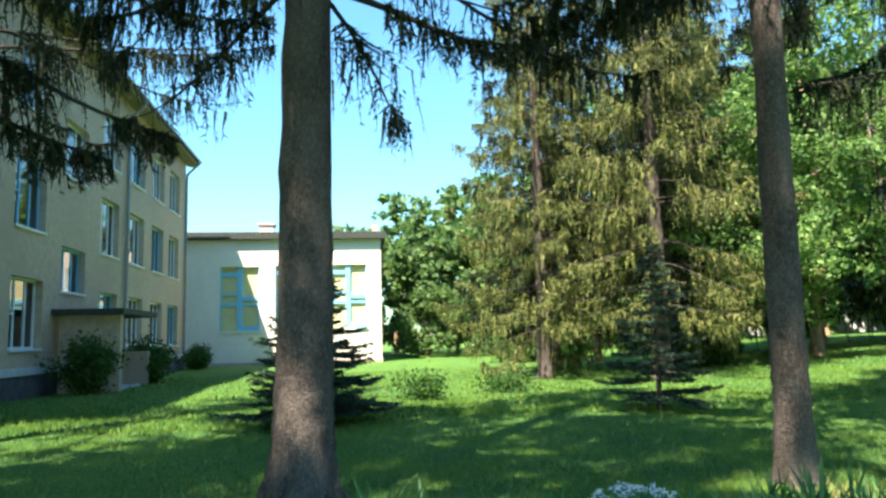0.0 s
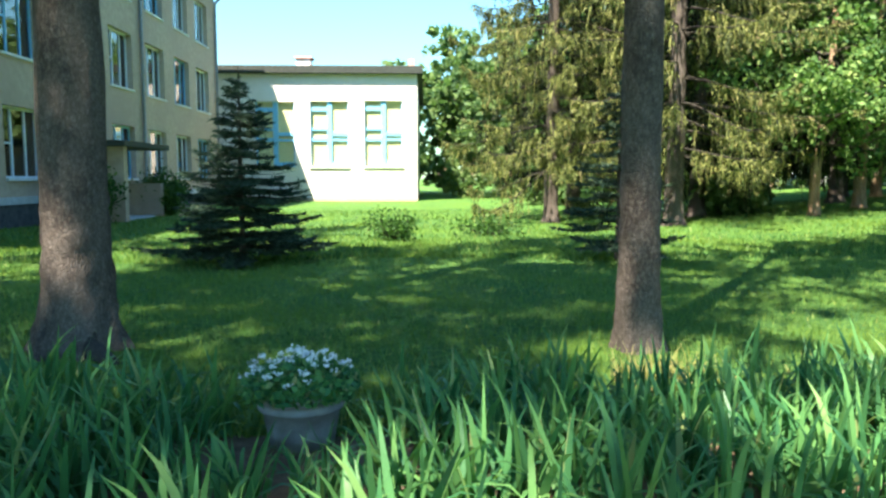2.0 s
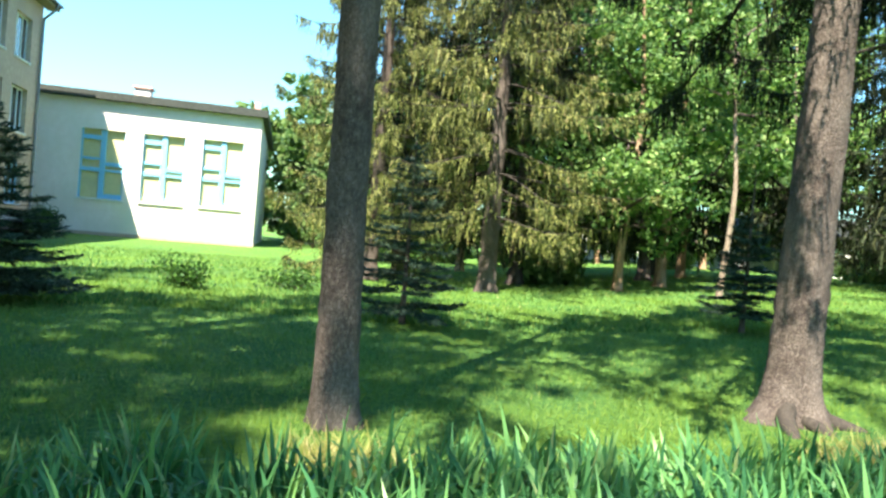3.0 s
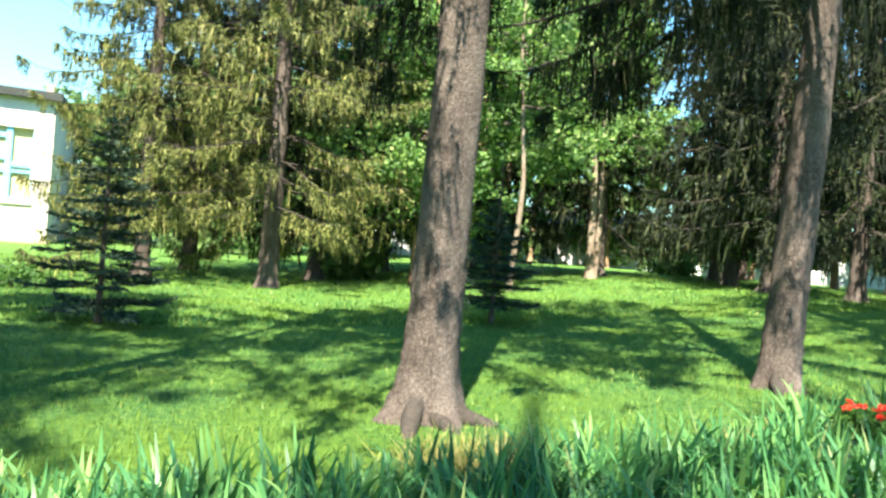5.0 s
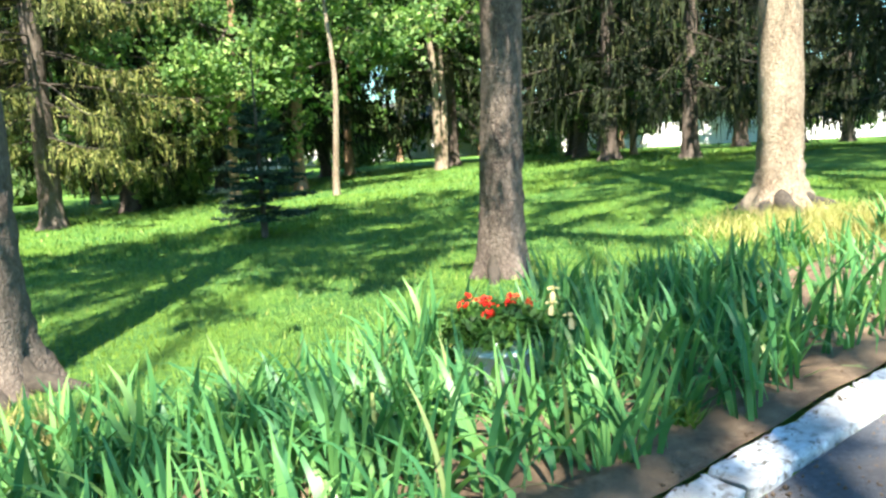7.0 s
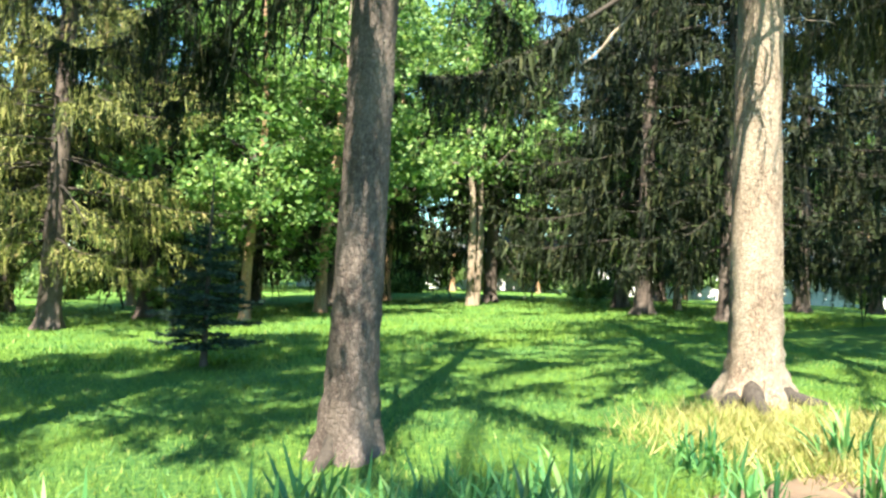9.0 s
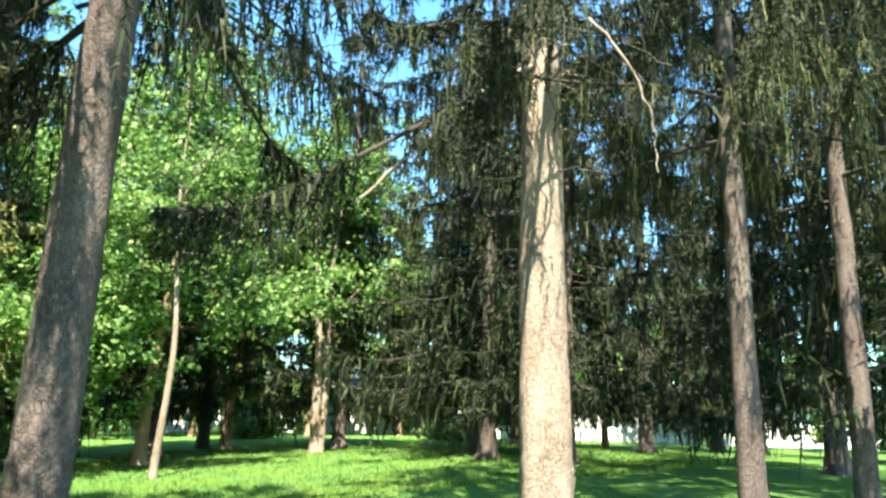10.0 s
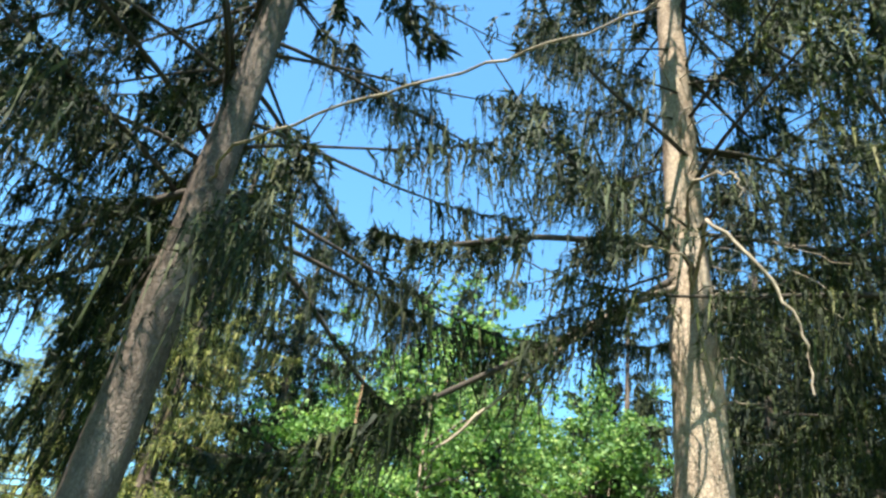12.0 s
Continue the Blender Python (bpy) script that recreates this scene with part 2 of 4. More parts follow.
def part(name, bm, material, parent=None, label="", smooth=False):
    me = bpy.data.meshes.new(name)
    bm.to_mesh(me)
    bm.free()
    me.materials.append(material)
    if smooth:
        me.polygons.foreach_set("use_smooth", np.ones(len(me.polygons), bool))
    ob = new(name, me)
    ob.parent = parent
    return tagged(ob, label)


def empty(name, m, label, category, group="", kind=""):
    ob = new(name)
    ob.empty_display_size = 0.2
    ob.matrix_world = m
    return tagged(ob, label, category, group, kind)


def box(bm, x0, x1, y0, y1, z0, z1, bevel=0.0):
    r = bmesh.ops.create_cube(bm, size=1.0)
    vs = r["verts"]
    bmesh.ops.scale(bm, vec=(abs(x1 - x0), abs(y1 - y0), abs(z1 - z0)), verts=vs)
    bmesh.ops.translate(bm, vec=((x0 + x1) / 2, (y0 + y1) / 2, (z0 + z1) / 2), verts=vs)
    if bevel:
        es = {e for v in vs for e in v.link_edges}
        bmesh.ops.bevel(bm, geom=list(es), offset=bevel, segments=2, affect="EDGES", profile=0.6)
    return bm


def tubes(paths, sides=5):
    """Tubes along paths of (points, radii): verts and quads."""
    V, F, base = [], [], 0
    ang = np.linspace(0, 2 * np.pi, sides, endpoint=False)
    for pts, rad in paths:
        pts, rad = np.asarray(pts, float), np.asarray(rad, float)
        d = np.gradient(pts, axis=0)
        d /= np.linalg.norm(d, axis=1)[:, None] + 1e-9
        ref = np.array([0.0, 0, 1]) if abs(d[:, 2]).mean() < 0.8 else np.array([1.0, 0, 0])
        a = np.cross(d, ref)
        a /= np.linalg.norm(a, axis=1)[:, None] + 1e-9
        b = np.cross(d, a)
        ring = pts[:, None] + rad[:, None, None] * (a[:, None] * np.cos(ang)[None, :, None] + b[:, None] * np.sin(ang)[None, :, None])
        n = len(pts)
        V.append(ring.reshape(-1, 3))
        i, j = np.meshgrid(np.arange(n - 1), np.arange(sides), indexing="ij")
        i, j = i.ravel(), j.ravel()
        q = np.stack([i * sides + j, i * sides + (j + 1) % sides, (i + 1) * sides + (j + 1) % sides, (i + 1) * sides + j], 1)
        F.append(q + base)
        base += n * sides
    return np.concatenate(V), np.concatenate(F)


# ---- ground ----
def kerb_y(x):
    return 4.06 + 0.18 * (x - 9.2)


ROAD_X, ROAD_Z = (-5, 0, 3, 6, 7.5, 9.5, 11, 13, 20, 26), (0.0, 0.03, 0.06, 0.06, 0.12, 0.30, 0.45, 0.55, 0.80, 0.95)
LAWN_X, LAWN_Z = (-5, -1, 1, 3, 6.6, 8.5, 10.3, 14.5, 17, 21, 26), (0.25, 0.26, 0.26, 0.24, 0.23, 0.33, 0.46, 0.64, 0.82, 1.0, 1.1)


def road_z(x):
    return sum(np.interp(np.asarray(x, float) + d, ROAD_X, ROAD_Z) for d in (-0.8, -0.4, 0, 0.4, 0.8)) / 5


def ground_z(x, y):
    x, y = np.asarray(x, float), np.asarray(y, float)
    road = road_z(x)
    lawn = sum(np.interp(x + d, LAWN_X, LAWN_Z) for d in (-1, -0.5, 0, 0.5, 1)) / 5
    k = np.clip((y - kerb_y(x) - 0.02) / 0.9, 0, 1)
    k = k * k * (3 - 2 * k)
    w = 0.03 * np.sin(x * 0.9 + 1.3) * np.sin(y * 0.7) * np.clip((y - 6) / 4, 0, 1)
    return np.where(y < kerb_y(x), road, road + 0.065 + (lawn - road - 0.065) * k + w)


def gz(x, y):
    return float(ground_z(x, y))


def axis(spans):
    out = []
    for a, b, step in spans:
        out.append(np.arange(a, b, step))
    return np.concatenate(out + [np.array([spans[-1][1]])])


def grid_mesh(name, xs, ys, zf, material):
    X, Y = np.meshgrid(xs, ys, indexing="ij")
    Z = zf(X, Y)
    n, m = X.shape
    i, j = np.meshgrid(np.arange(n - 1), np.arange(m - 1), indexing="ij")
    a = (i * m + j).ravel()
    return mesh_np(name, np.stack([X, Y, Z], -1).reshape(-1, 3), np.stack([a, a + m, a + m + 1, a + 1], 1), material, True)


def sheared(name, xs, offs, zf, material):
    """A strip that runs along the kerb: offs are distances in y from the kerb's back line."""
    X, O = np.meshgrid(xs, offs, indexing="ij")
    Y = kerb_y(X) + O
    n, m = X.shape
    i, j = np.meshgrid(np.arange(n - 1), np.arange(m - 1), indexing="ij")
    a = (i * m + j).ravel()
    return mesh_np(name, np.stack([X, Y, zf(X, Y)], -1).reshape(-1, 3), np.stack([a, a + m, a + m + 1, a + 1], 1), material, True)


offs = np.concatenate([[-900, -300, -100, -40, -20, -10, -4, -2, -1, -0.2], np.arange(0, 3, 0.12), np.arange(3, 36, 0.5), [40, 50, 70, 100, 200, 400, 900]])
gx = axis([(-900, -100, 100), (-100, -20, 8), (-20, 30, 0.4), (30, 100, 8), (100, 900, 100)])
ground = tagged(new("ground", sheared("ground", gx, offs, lambda X, Y: ground_z(X, Y) - 0.012 * (Y < kerb_y(X)) - 0.04 * ((Y >= kerb_y(X)) & (Y < kerb_y(X) + 1.5) & (X > -13.5) & (X < 23.5)), M_LAWN)),
                "uneven green lawn in dappled tree shade", "lawn", "", "structure")
rx = axis([(-60, -10, 5), (-10, 20, 0.5), (20, 80, 5)])
road = tagged(new("road", sheared("road", rx, np.array([-4.6, -4, -3, -2, -1, -0.5, -0.19]), lambda X, Y: road_z(X) + 0.004 + 0.006 * np.sin(X * 3.1 + Y * 2.0), M_ASPHALT)),
              "grey worn asphalt footpath beside a whitewashed kerb", "path", "", "structure")
sx = axis([(-14, 24, 0.12)])
bed = tagged(new("flower_bed", sheared("flower_bed", sx, np.arange(0.0, 1.75, 0.08),
                                       lambda X, Y: ground_z(X, Y) + 0.006 + 0.012 * np.sin(X * 7.3) * np.sin(Y * 9.1 + X) - 0.1 * np.clip((Y - kerb_y(X) - 1.5) / 0.2, 0, 1), M_SOIL)),
             "bare brown soil strip along the kerb", "flower bed", "", "structure")


# ---- trees ----
def trunk_mesh(name, seed, H, r0, lean=(0, 0), flare=0.8, material=None, bend=0.0, sides=26):
    rng = np.random.default_rng(seed)
    zs = np.concatenate([np.linspace(-0.25, 1.2, 22), np.linspace(1.3, H, 48)])
    ang = np.linspace(0, 2 * np.pi, sides, endpoint=False)
    lobes = rng.integers(4, 7)
    ph, ph2 = rng.uniform(0, 6.28, 2)
    rows = []
    for z in zs:
        t = max(z, 0) / H
        r = r0 * (1 - 0.85 * t ** 1.1)
        f = flare * math.exp(-max(z + 0.05, 0) / 0.22)
        lob = 0.55 + 0.45 * np.cos(lobes * ang + ph + 0.5 * np.sin(2 * ang + ph2))
        rr = r * (1 + f * lob + 0.25 * f)
        rr *= 1 + 0.03 * np.sin(ang * 3 + z * 1.7 + ph) + 0.035 * rng.standard_normal(sides)
        cx = lean[0] * z + bend * math.sin(z * 0.6 + ph) * min(z, 3) * 0.1
        cy = lean[1] * z + bend * math.cos(z * 0.5 + ph2) * min(z, 3) * 0.1
        rows.append(np.stack([cx + rr * np.cos(ang), cy + rr * np.sin(ang), np.full(sides, z)], 1))
    n, k = len(zs), sides
    i, j = np.meshgrid(np.arange(n - 1), np.arange(k), indexing="ij")
    i, j = i.ravel(), j.ravel()
    q = np.stack([i * k + j, i * k + (j + 1) % k, (i + 1) * k + (j + 1) % k, (i + 1) * k + j], 1)
    return mesh_np(name, np.concatenate(rows), q, material or M_BARK, True)


def tufts(rng, P, D, length, width):
    """Small pointed sprays at points P, running along D: verts, tris."""
    n = len(P)
    side = np.cross(D, rng.standard_normal((n, 3)))
    side /= np.linalg.norm(side, axis=1)[:, None] + 1e-9
    w = (width * rng.uniform(0.6, 1.3, n))[:, None]
    ln = (length * rng.uniform(0.6, 1.4, n))[:, None]
    D = D / (np.linalg.norm(D, axis=1)[:, None] + 1e-9)
    a, b, c = P - side * w * 0.5, P + side * w * 0.5, P + D * ln
    V = np.stack([a, b, c], 1).reshape(-1, 3)
    return V, np.arange(3 * n).reshape(-1, 3)


class Sprays:
    """Gathers needle sprays as flat triangles."""

    def __init__(self, seed):
        self.rng = np.random.default_rng(seed)
        self.P, self.D, self.L, self.W = [], [], [], []

    def put(self, p, way, length, width):
        n = len(p)
        self.P.append(p)
        self.D.append(np.broadcast_to(way, (n, 3)))
        self.L.append(np.broadcast_to(length, (n,)))
        self.W.append(np.broadcast_to(width, (n,)))

    def mesh(self, name, material):
        V, F = tufts(self.rng, np.concatenate(self.P), np.concatenate(self.D), np.concatenate(self.L), np.concatenate(self.W))
        return mesh_np(name, V, F, material)


def drape(sp, pts, curtain, big, bare, pitch, side, fringe, droop):
    """The needles of one limb: short side twigs with hanging strands, in ragged clumps along it."""
    rng = sp.rng
    seg = np.linalg.norm(np.diff(pts, axis=0), axis=1)
    s = np.concatenate([[0], np.cumsum(seg)])
    L = s[-1]
    s = s / L
    out = (pts[-1] - pts[0]) * np.array([1, 1, 0])
    out /= np.linalg.norm(out) + 1e-9
    across = np.array([-out[1], out[0], 0])
    n = int(L * (1 - bare) / (pitch * big) * rng.uniform(0.75, 1.15)) * 3
    if n < 4:
        return
    q = rng.uniform(bare, 1.0, n)
    knots = rng.uniform(0, 1, int(L / 0.4) + 3)
    clump = np.interp(q * L / 0.4, np.arange(len(knots)), knots)
    keep = clump > 0.36
    q, clump = q[keep], clump[keep]
    n = len(q)
    p0 = np.stack([np.interp(q, s, pts[:, i]) for i in range(3)], 1)
    sgn = np.where(rng.random(n) < 0.5, -1.0, 1.0)[:, None]
    way = across * sgn + out * rng.uniform(0.3, 1.3, n)[:, None]
    way /= np.linalg.norm(way, axis=1)[:, None]
    ll = (0.05 + side * (1 - q) ** 0.6 * min(L, 3.0) * rng.uniform(0.1, 1.2, n))
    u = rng.uniform(0.0, 1.0, n)
    p = p0 + way * (ll * u)[:, None]
    p[:, 2] -= 0.45 * droop * ll * u ** 1.5
    down = np.array([0, 0, -1.0])
    sp.put(p0, p - p0 + down * 0.02, ll * u + 0.06, 0.018 * big)
    for c in range(3):
        sp.put(p0 + (p - p0) * rng.uniform(0.2, 1.1, n)[:, None], way + rng.standard_normal((n, 3)) * 0.5 + down * 0.3, 0.09 * big, 0.020 * big)
    ln = curtain * min(1, L / 1.5) * (0.2 + 1.0 * clump) * rng.uniform(0.25, 1.1, n) * (1 - 0.6 * q ** 3)
    sw = down + rng.standard_normal((n, 3)) * 0.13 + out * 0.10
    for i in range(2):
        sp.put(p + sw * (ln * i / 2)[:, None], sw + rng.standard_normal((n, 3)) * 0.08, ln * 0.6 + 0.02 * big, (0.030 - 0.008 * i) * big)
    for c in range(fringe):
        f = (rng.uniform(0.0, 1.0, n) * ln)[:, None]
        sp.put(p + sw * f, sw * 0.8 + rng.standard_normal((n, 3)) * np.array([0.7, 0.7, 0.3]), 0.070 * big, 0.018 * big)


def spruce_crown(seed, H, base, R, droop=1.0, curtain=0.6, per=3, step=0.9, size=1.0, bare=0.18, material=None, tip=0.6, pitch=0.055, side=0.2, fine=9.0, fringe=10, coarse=1.7):
    """A comb spruce: sagging limbs hung with ragged curtains of needle strands."""
    sp = Sprays(seed)
    rng = sp.rng
    limbs = []
    z, turn = base, rng.uniform(0, 6.28)
    while z < H - 0.3:
        t = (z - base) / (H - base)
        near = z < fine
        for k in range(per):
            L = R * (1 - t) ** tip * rng.uniform(0.5, 1.15) + 0.2
            az = turn + (k + rng.uniform(-0.3, 0.3)) * 2 * np.pi / per
            out = np.array([math.cos(az), math.sin(az), 0])
            across = np.array([-out[1], out[0], 0])
            s = np.linspace(0, 1, 9)
            sag = droop * rng.uniform(0.25, 0.6) * (1 - 0.6 * t)
            pts = np.array([0, 0, z + rng.uniform(-0.45, 0.45) * step]) + out * (L * s)[:, None] + across * (rng.uniform(-0.18, 0.18) * L * s ** 2)[:, None]
            pts[:, 2] += L * (0.10 * s - sag * s ** 1.5 + 0.6 * sag * s ** 4)
            limbs.append((pts, np.linspace(0.007 * L + 0.005, 0.003, 9)))
            drape(sp, pts, curtain, size * (1.0 if near else coarse), bare, pitch, side, fringe if near else max(3, fringe // 2), droop)
        turn += 1.1
        z += step * rng.uniform(0.7, 1.3) * (1 - 0.35 * t)
    tv, tf = tubes(limbs, 4)
    return mesh_np("limb", tv, tf, M_TWIG), sp.mesh("crown", material or M_NEEDLE_SHADED)


def low_bough(tree, pts, seed, curtain=0.8, bare=0.12):
    """One long low bough with its needles; pts in the world, from the trunk outwards."""
    p = np.array(pts, float) - np.array(tree.matrix_world.translation)
    k = np.linspace(0, len(p) - 1, 3 * len(p))
    q = np.stack([np.interp(k, np.arange(len(p)), p[:, i]) for i in range(3)], 1)
    q[1:-1] = (q[:-2] + 2 * q[1:-1] + q[2:]) / 4
    sp = Sprays(seed)
    drape(sp, q, curtain, 1.0, bare, 0.035, 0.2, 12, 1.0)
    tv, tf = tubes([(q, np.linspace(0.035, 0.008, len(q)))], 6)
    ob = child("bough", mesh_np("bough", tv, tf, M_TWIG, True), tree)
    child("needles", sp.mesh("needles", M_NEEDLE_SHADED), ob, "hanging needle strands, darkened as if in shade")


def young_crown(seed, H, base, R, per=7, step=0.24, shape=0.9, dense=1.0):
    """A young spruce: level whorls of flat, feathered boughs with air between the tiers."""
    rng = np.random.default_rng(seed)
    limbs, PP, DD, LL = [], [], [], []
    z = base
    while z < H - 0.05:
        t = (z - base) / (H - base)
        turn = rng.uniform(0, 6.28)
        for k in range(max(4, int(per * (1 - 0.3 * t)))):
            L = R * (1 - t) ** shape * rng.uniform(0.6, 1.12) + 0.05
            az = turn + (k + rng.uniform(-0.3, 0.3)) * 6.283 / per
            out = np.array([math.cos(az), math.sin(az), 0])
            across = np.array([-out[1], out[0], 0])
            s = np.linspace(0, 1, 7)
            pts = np.array([0, 0, z + rng.uniform(-0.05, 0.05)]) + out * (L * s)[:, None]
            rise = rng.uniform(-0.16, 0.10) + 0.5 * t ** 2
            pts[:, 2] += L * (rise * s - 0.14 * s ** 1.5 + 0.16 * s ** 3)
            limbs.append((pts, np.linspace(0.004 + 0.006 * L, 0.002, 7)))
            for q in np.arange(0.12, 1.0, 0.075 / max(L, 0.15) / dense):
                p0 = np.array([np.interp(q, s, pts[:, i]) for i in range(3)])
                for sgn in (-1, 1):
                    ll = (0.05 + 0.42 * L * (1 - q) ** 0.8) * rng.uniform(0.5, 1.1) * min(1, 3 * q + 0.2)
                    way = across * sgn + out * rng.uniform(0.7, 1.1) + np.array([0, 0, rng.uniform(-0.22, 0.08)])
                    way /= np.linalg.norm(way)
                    m = max(4, int(ll / 0.012))
                    u = rng.uniform(0, 1, m)[:, None]
                    PP.append(p0 + way * ll * u)
                    DD.append(way + rng.standard_normal((m, 3)) * np.array([0.55, 0.55, 0.35]))
                    LL.append(np.full(m, 0.075))
        m = 24
        PP.append(np.stack([np.zeros(m), np.zeros(m), z + step * rng.uniform(0, 1, m)], 1))
        DD.append(rng.standard_normal((m, 3)) * 0.7 + np.array([0, 0, 0.5]))
        LL.append(np.full(m, 0.05))
        z += step * rng.uniform(0.85, 1.15) * (1 - 0.35 * t)
    V, F = tufts(rng, np.concatenate(PP), np.concatenate(DD), np.concatenate(LL), np.full(sum(len(p) for p in PP), 0.028))
    tv, tf = tubes(limbs, 4)
    return mesh_np("limb", tv, tf, M_TWIG), mesh_np("crown", V, F, M_NEEDLE_BLUE)


def leaf_crown(seed, H, base, R, clusters=260, leaves=70, size=0.15, material=None, squash=1.0):
    """Limbs and leaf clumps of a broad-leaved tree with an uneven outline."""
    rng = np.random.default_rng(seed)
    limbs, P = [], []
    nb = 15
    lobes = []
    for k in range(nb):
        z0 = base + (H - base) * rng.uniform(0.0, 0.75)
        az, up = k * 2.4 + rng.uniform(-0.4, 0.4), rng.uniform(0.15, 0.9)
        t = (z0 - base) / (H - base)
        L = R * (1 - 0.55 * t) * rng.uniform(0.6, 1.15)
        s = np.linspace(0, 1, 6)
        pts = np.stack([math.cos(az) * L * s, math.sin(az) * L * s, z0 + up * L * (s - 0.25 * s ** 2) * squash], 1)
        pts[1:] += rng.standard_normal((5, 3)) * 0.06 * L
        limbs.append((pts, np.linspace(0.018 * L + 0.012, 0.008, 6)))
        lobes.append(pts)
    lobes.append(np.array([[0, 0, base + (H - base) * f] for f in (0.6, 0.7, 0.8, 0.9, 0.96, 1.0)]))
    for c in range(clusters):
        pts = lobes[rng.integers(len(lobes))]
        q = pts[rng.integers(2, 6)]
        c0 = q + rng.standard_normal(3) * np.array([0.17, 0.17, 0.14]) * R
        rr = rng.uniform(0.18, 0.46) * (R / 3) ** 0.5
        if c % 5 == 0:
            limbs.append((np.array([q, (q + c0) / 2 + rng.standard_normal(3) * 0.05, c0]), np.array([0.012, 0.008, 0.004])))
        n = int(leaves * rng.uniform(0.3, 1.5))
        P.append(c0 + rng.standard_normal((n, 3)) * rr * np.array([0.6, 0.6, 0.42]))
    P = np.concatenate(P)
    n = len(P)
    a = rng.standard_normal((n, 3))
    a /= np.linalg.norm(a, axis=1)[:, None]
    b = np.cross(a, rng.standard_normal((n, 3)))
    b /= np.linalg.norm(b, axis=1)[:, None]
    w = (size * rng.uniform(0.6, 1.3, n))[:, None]
    V = np.stack([P - a * w * 0.6, P + b * w * 0.32, P + a * w * 0.6, P - b * w * 0.32], 1).reshape(-1, 3)
    tv, tf = tubes(limbs, 5)
    return mesh_np("limbs", tv, tf, M_BARK), mesh_np("crown", V, np.arange(4 * n).reshape(-1, 4), material or M_LEAF)


def plant_tree(name, x, y, trunk, crown, label, group="", spin=0.0, scale=1.0, lean=(0, 0), trunk_label="", dz=0.0):
    """A tree as one thing: trunk, limbs and crown under it."""
    t = empty(name, pose(x, y, gz(x, y) + dz) @ Matrix.Scale(scale, 4), label, "tree", group)
    child("trunk", trunk, t, trunk_label)
    for nm, me in zip(("branchwork", "crown"), crown):
        ob = child(nm, me, t)
        if nm == "branchwork":
            tagged(ob, "thin brown limbs among the foliage", "", "", "stuff")
        ob.rotation_euler = (math.atan(-lean[1]), math.atan(lean[0]), spin)
    return t


OLD = "old spruces in a row"
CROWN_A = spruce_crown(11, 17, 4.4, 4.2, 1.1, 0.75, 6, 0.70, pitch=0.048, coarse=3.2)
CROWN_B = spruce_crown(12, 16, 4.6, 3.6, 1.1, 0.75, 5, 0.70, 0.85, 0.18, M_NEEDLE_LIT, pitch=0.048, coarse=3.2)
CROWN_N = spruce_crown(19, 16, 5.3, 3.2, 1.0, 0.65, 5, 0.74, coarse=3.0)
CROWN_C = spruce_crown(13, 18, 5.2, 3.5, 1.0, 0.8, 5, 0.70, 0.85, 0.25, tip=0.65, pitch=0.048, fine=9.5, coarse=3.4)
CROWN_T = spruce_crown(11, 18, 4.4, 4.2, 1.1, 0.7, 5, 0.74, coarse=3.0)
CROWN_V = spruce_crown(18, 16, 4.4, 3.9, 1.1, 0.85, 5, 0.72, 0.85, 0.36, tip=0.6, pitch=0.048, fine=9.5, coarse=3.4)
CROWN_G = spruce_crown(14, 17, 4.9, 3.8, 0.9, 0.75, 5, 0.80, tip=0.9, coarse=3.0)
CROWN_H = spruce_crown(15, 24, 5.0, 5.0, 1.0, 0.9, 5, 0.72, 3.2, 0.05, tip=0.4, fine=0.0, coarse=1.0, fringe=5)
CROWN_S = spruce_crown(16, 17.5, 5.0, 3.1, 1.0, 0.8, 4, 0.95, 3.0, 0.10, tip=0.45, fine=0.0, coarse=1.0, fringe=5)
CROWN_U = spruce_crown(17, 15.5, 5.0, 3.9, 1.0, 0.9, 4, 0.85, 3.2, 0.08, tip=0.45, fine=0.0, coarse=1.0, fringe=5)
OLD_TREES = []
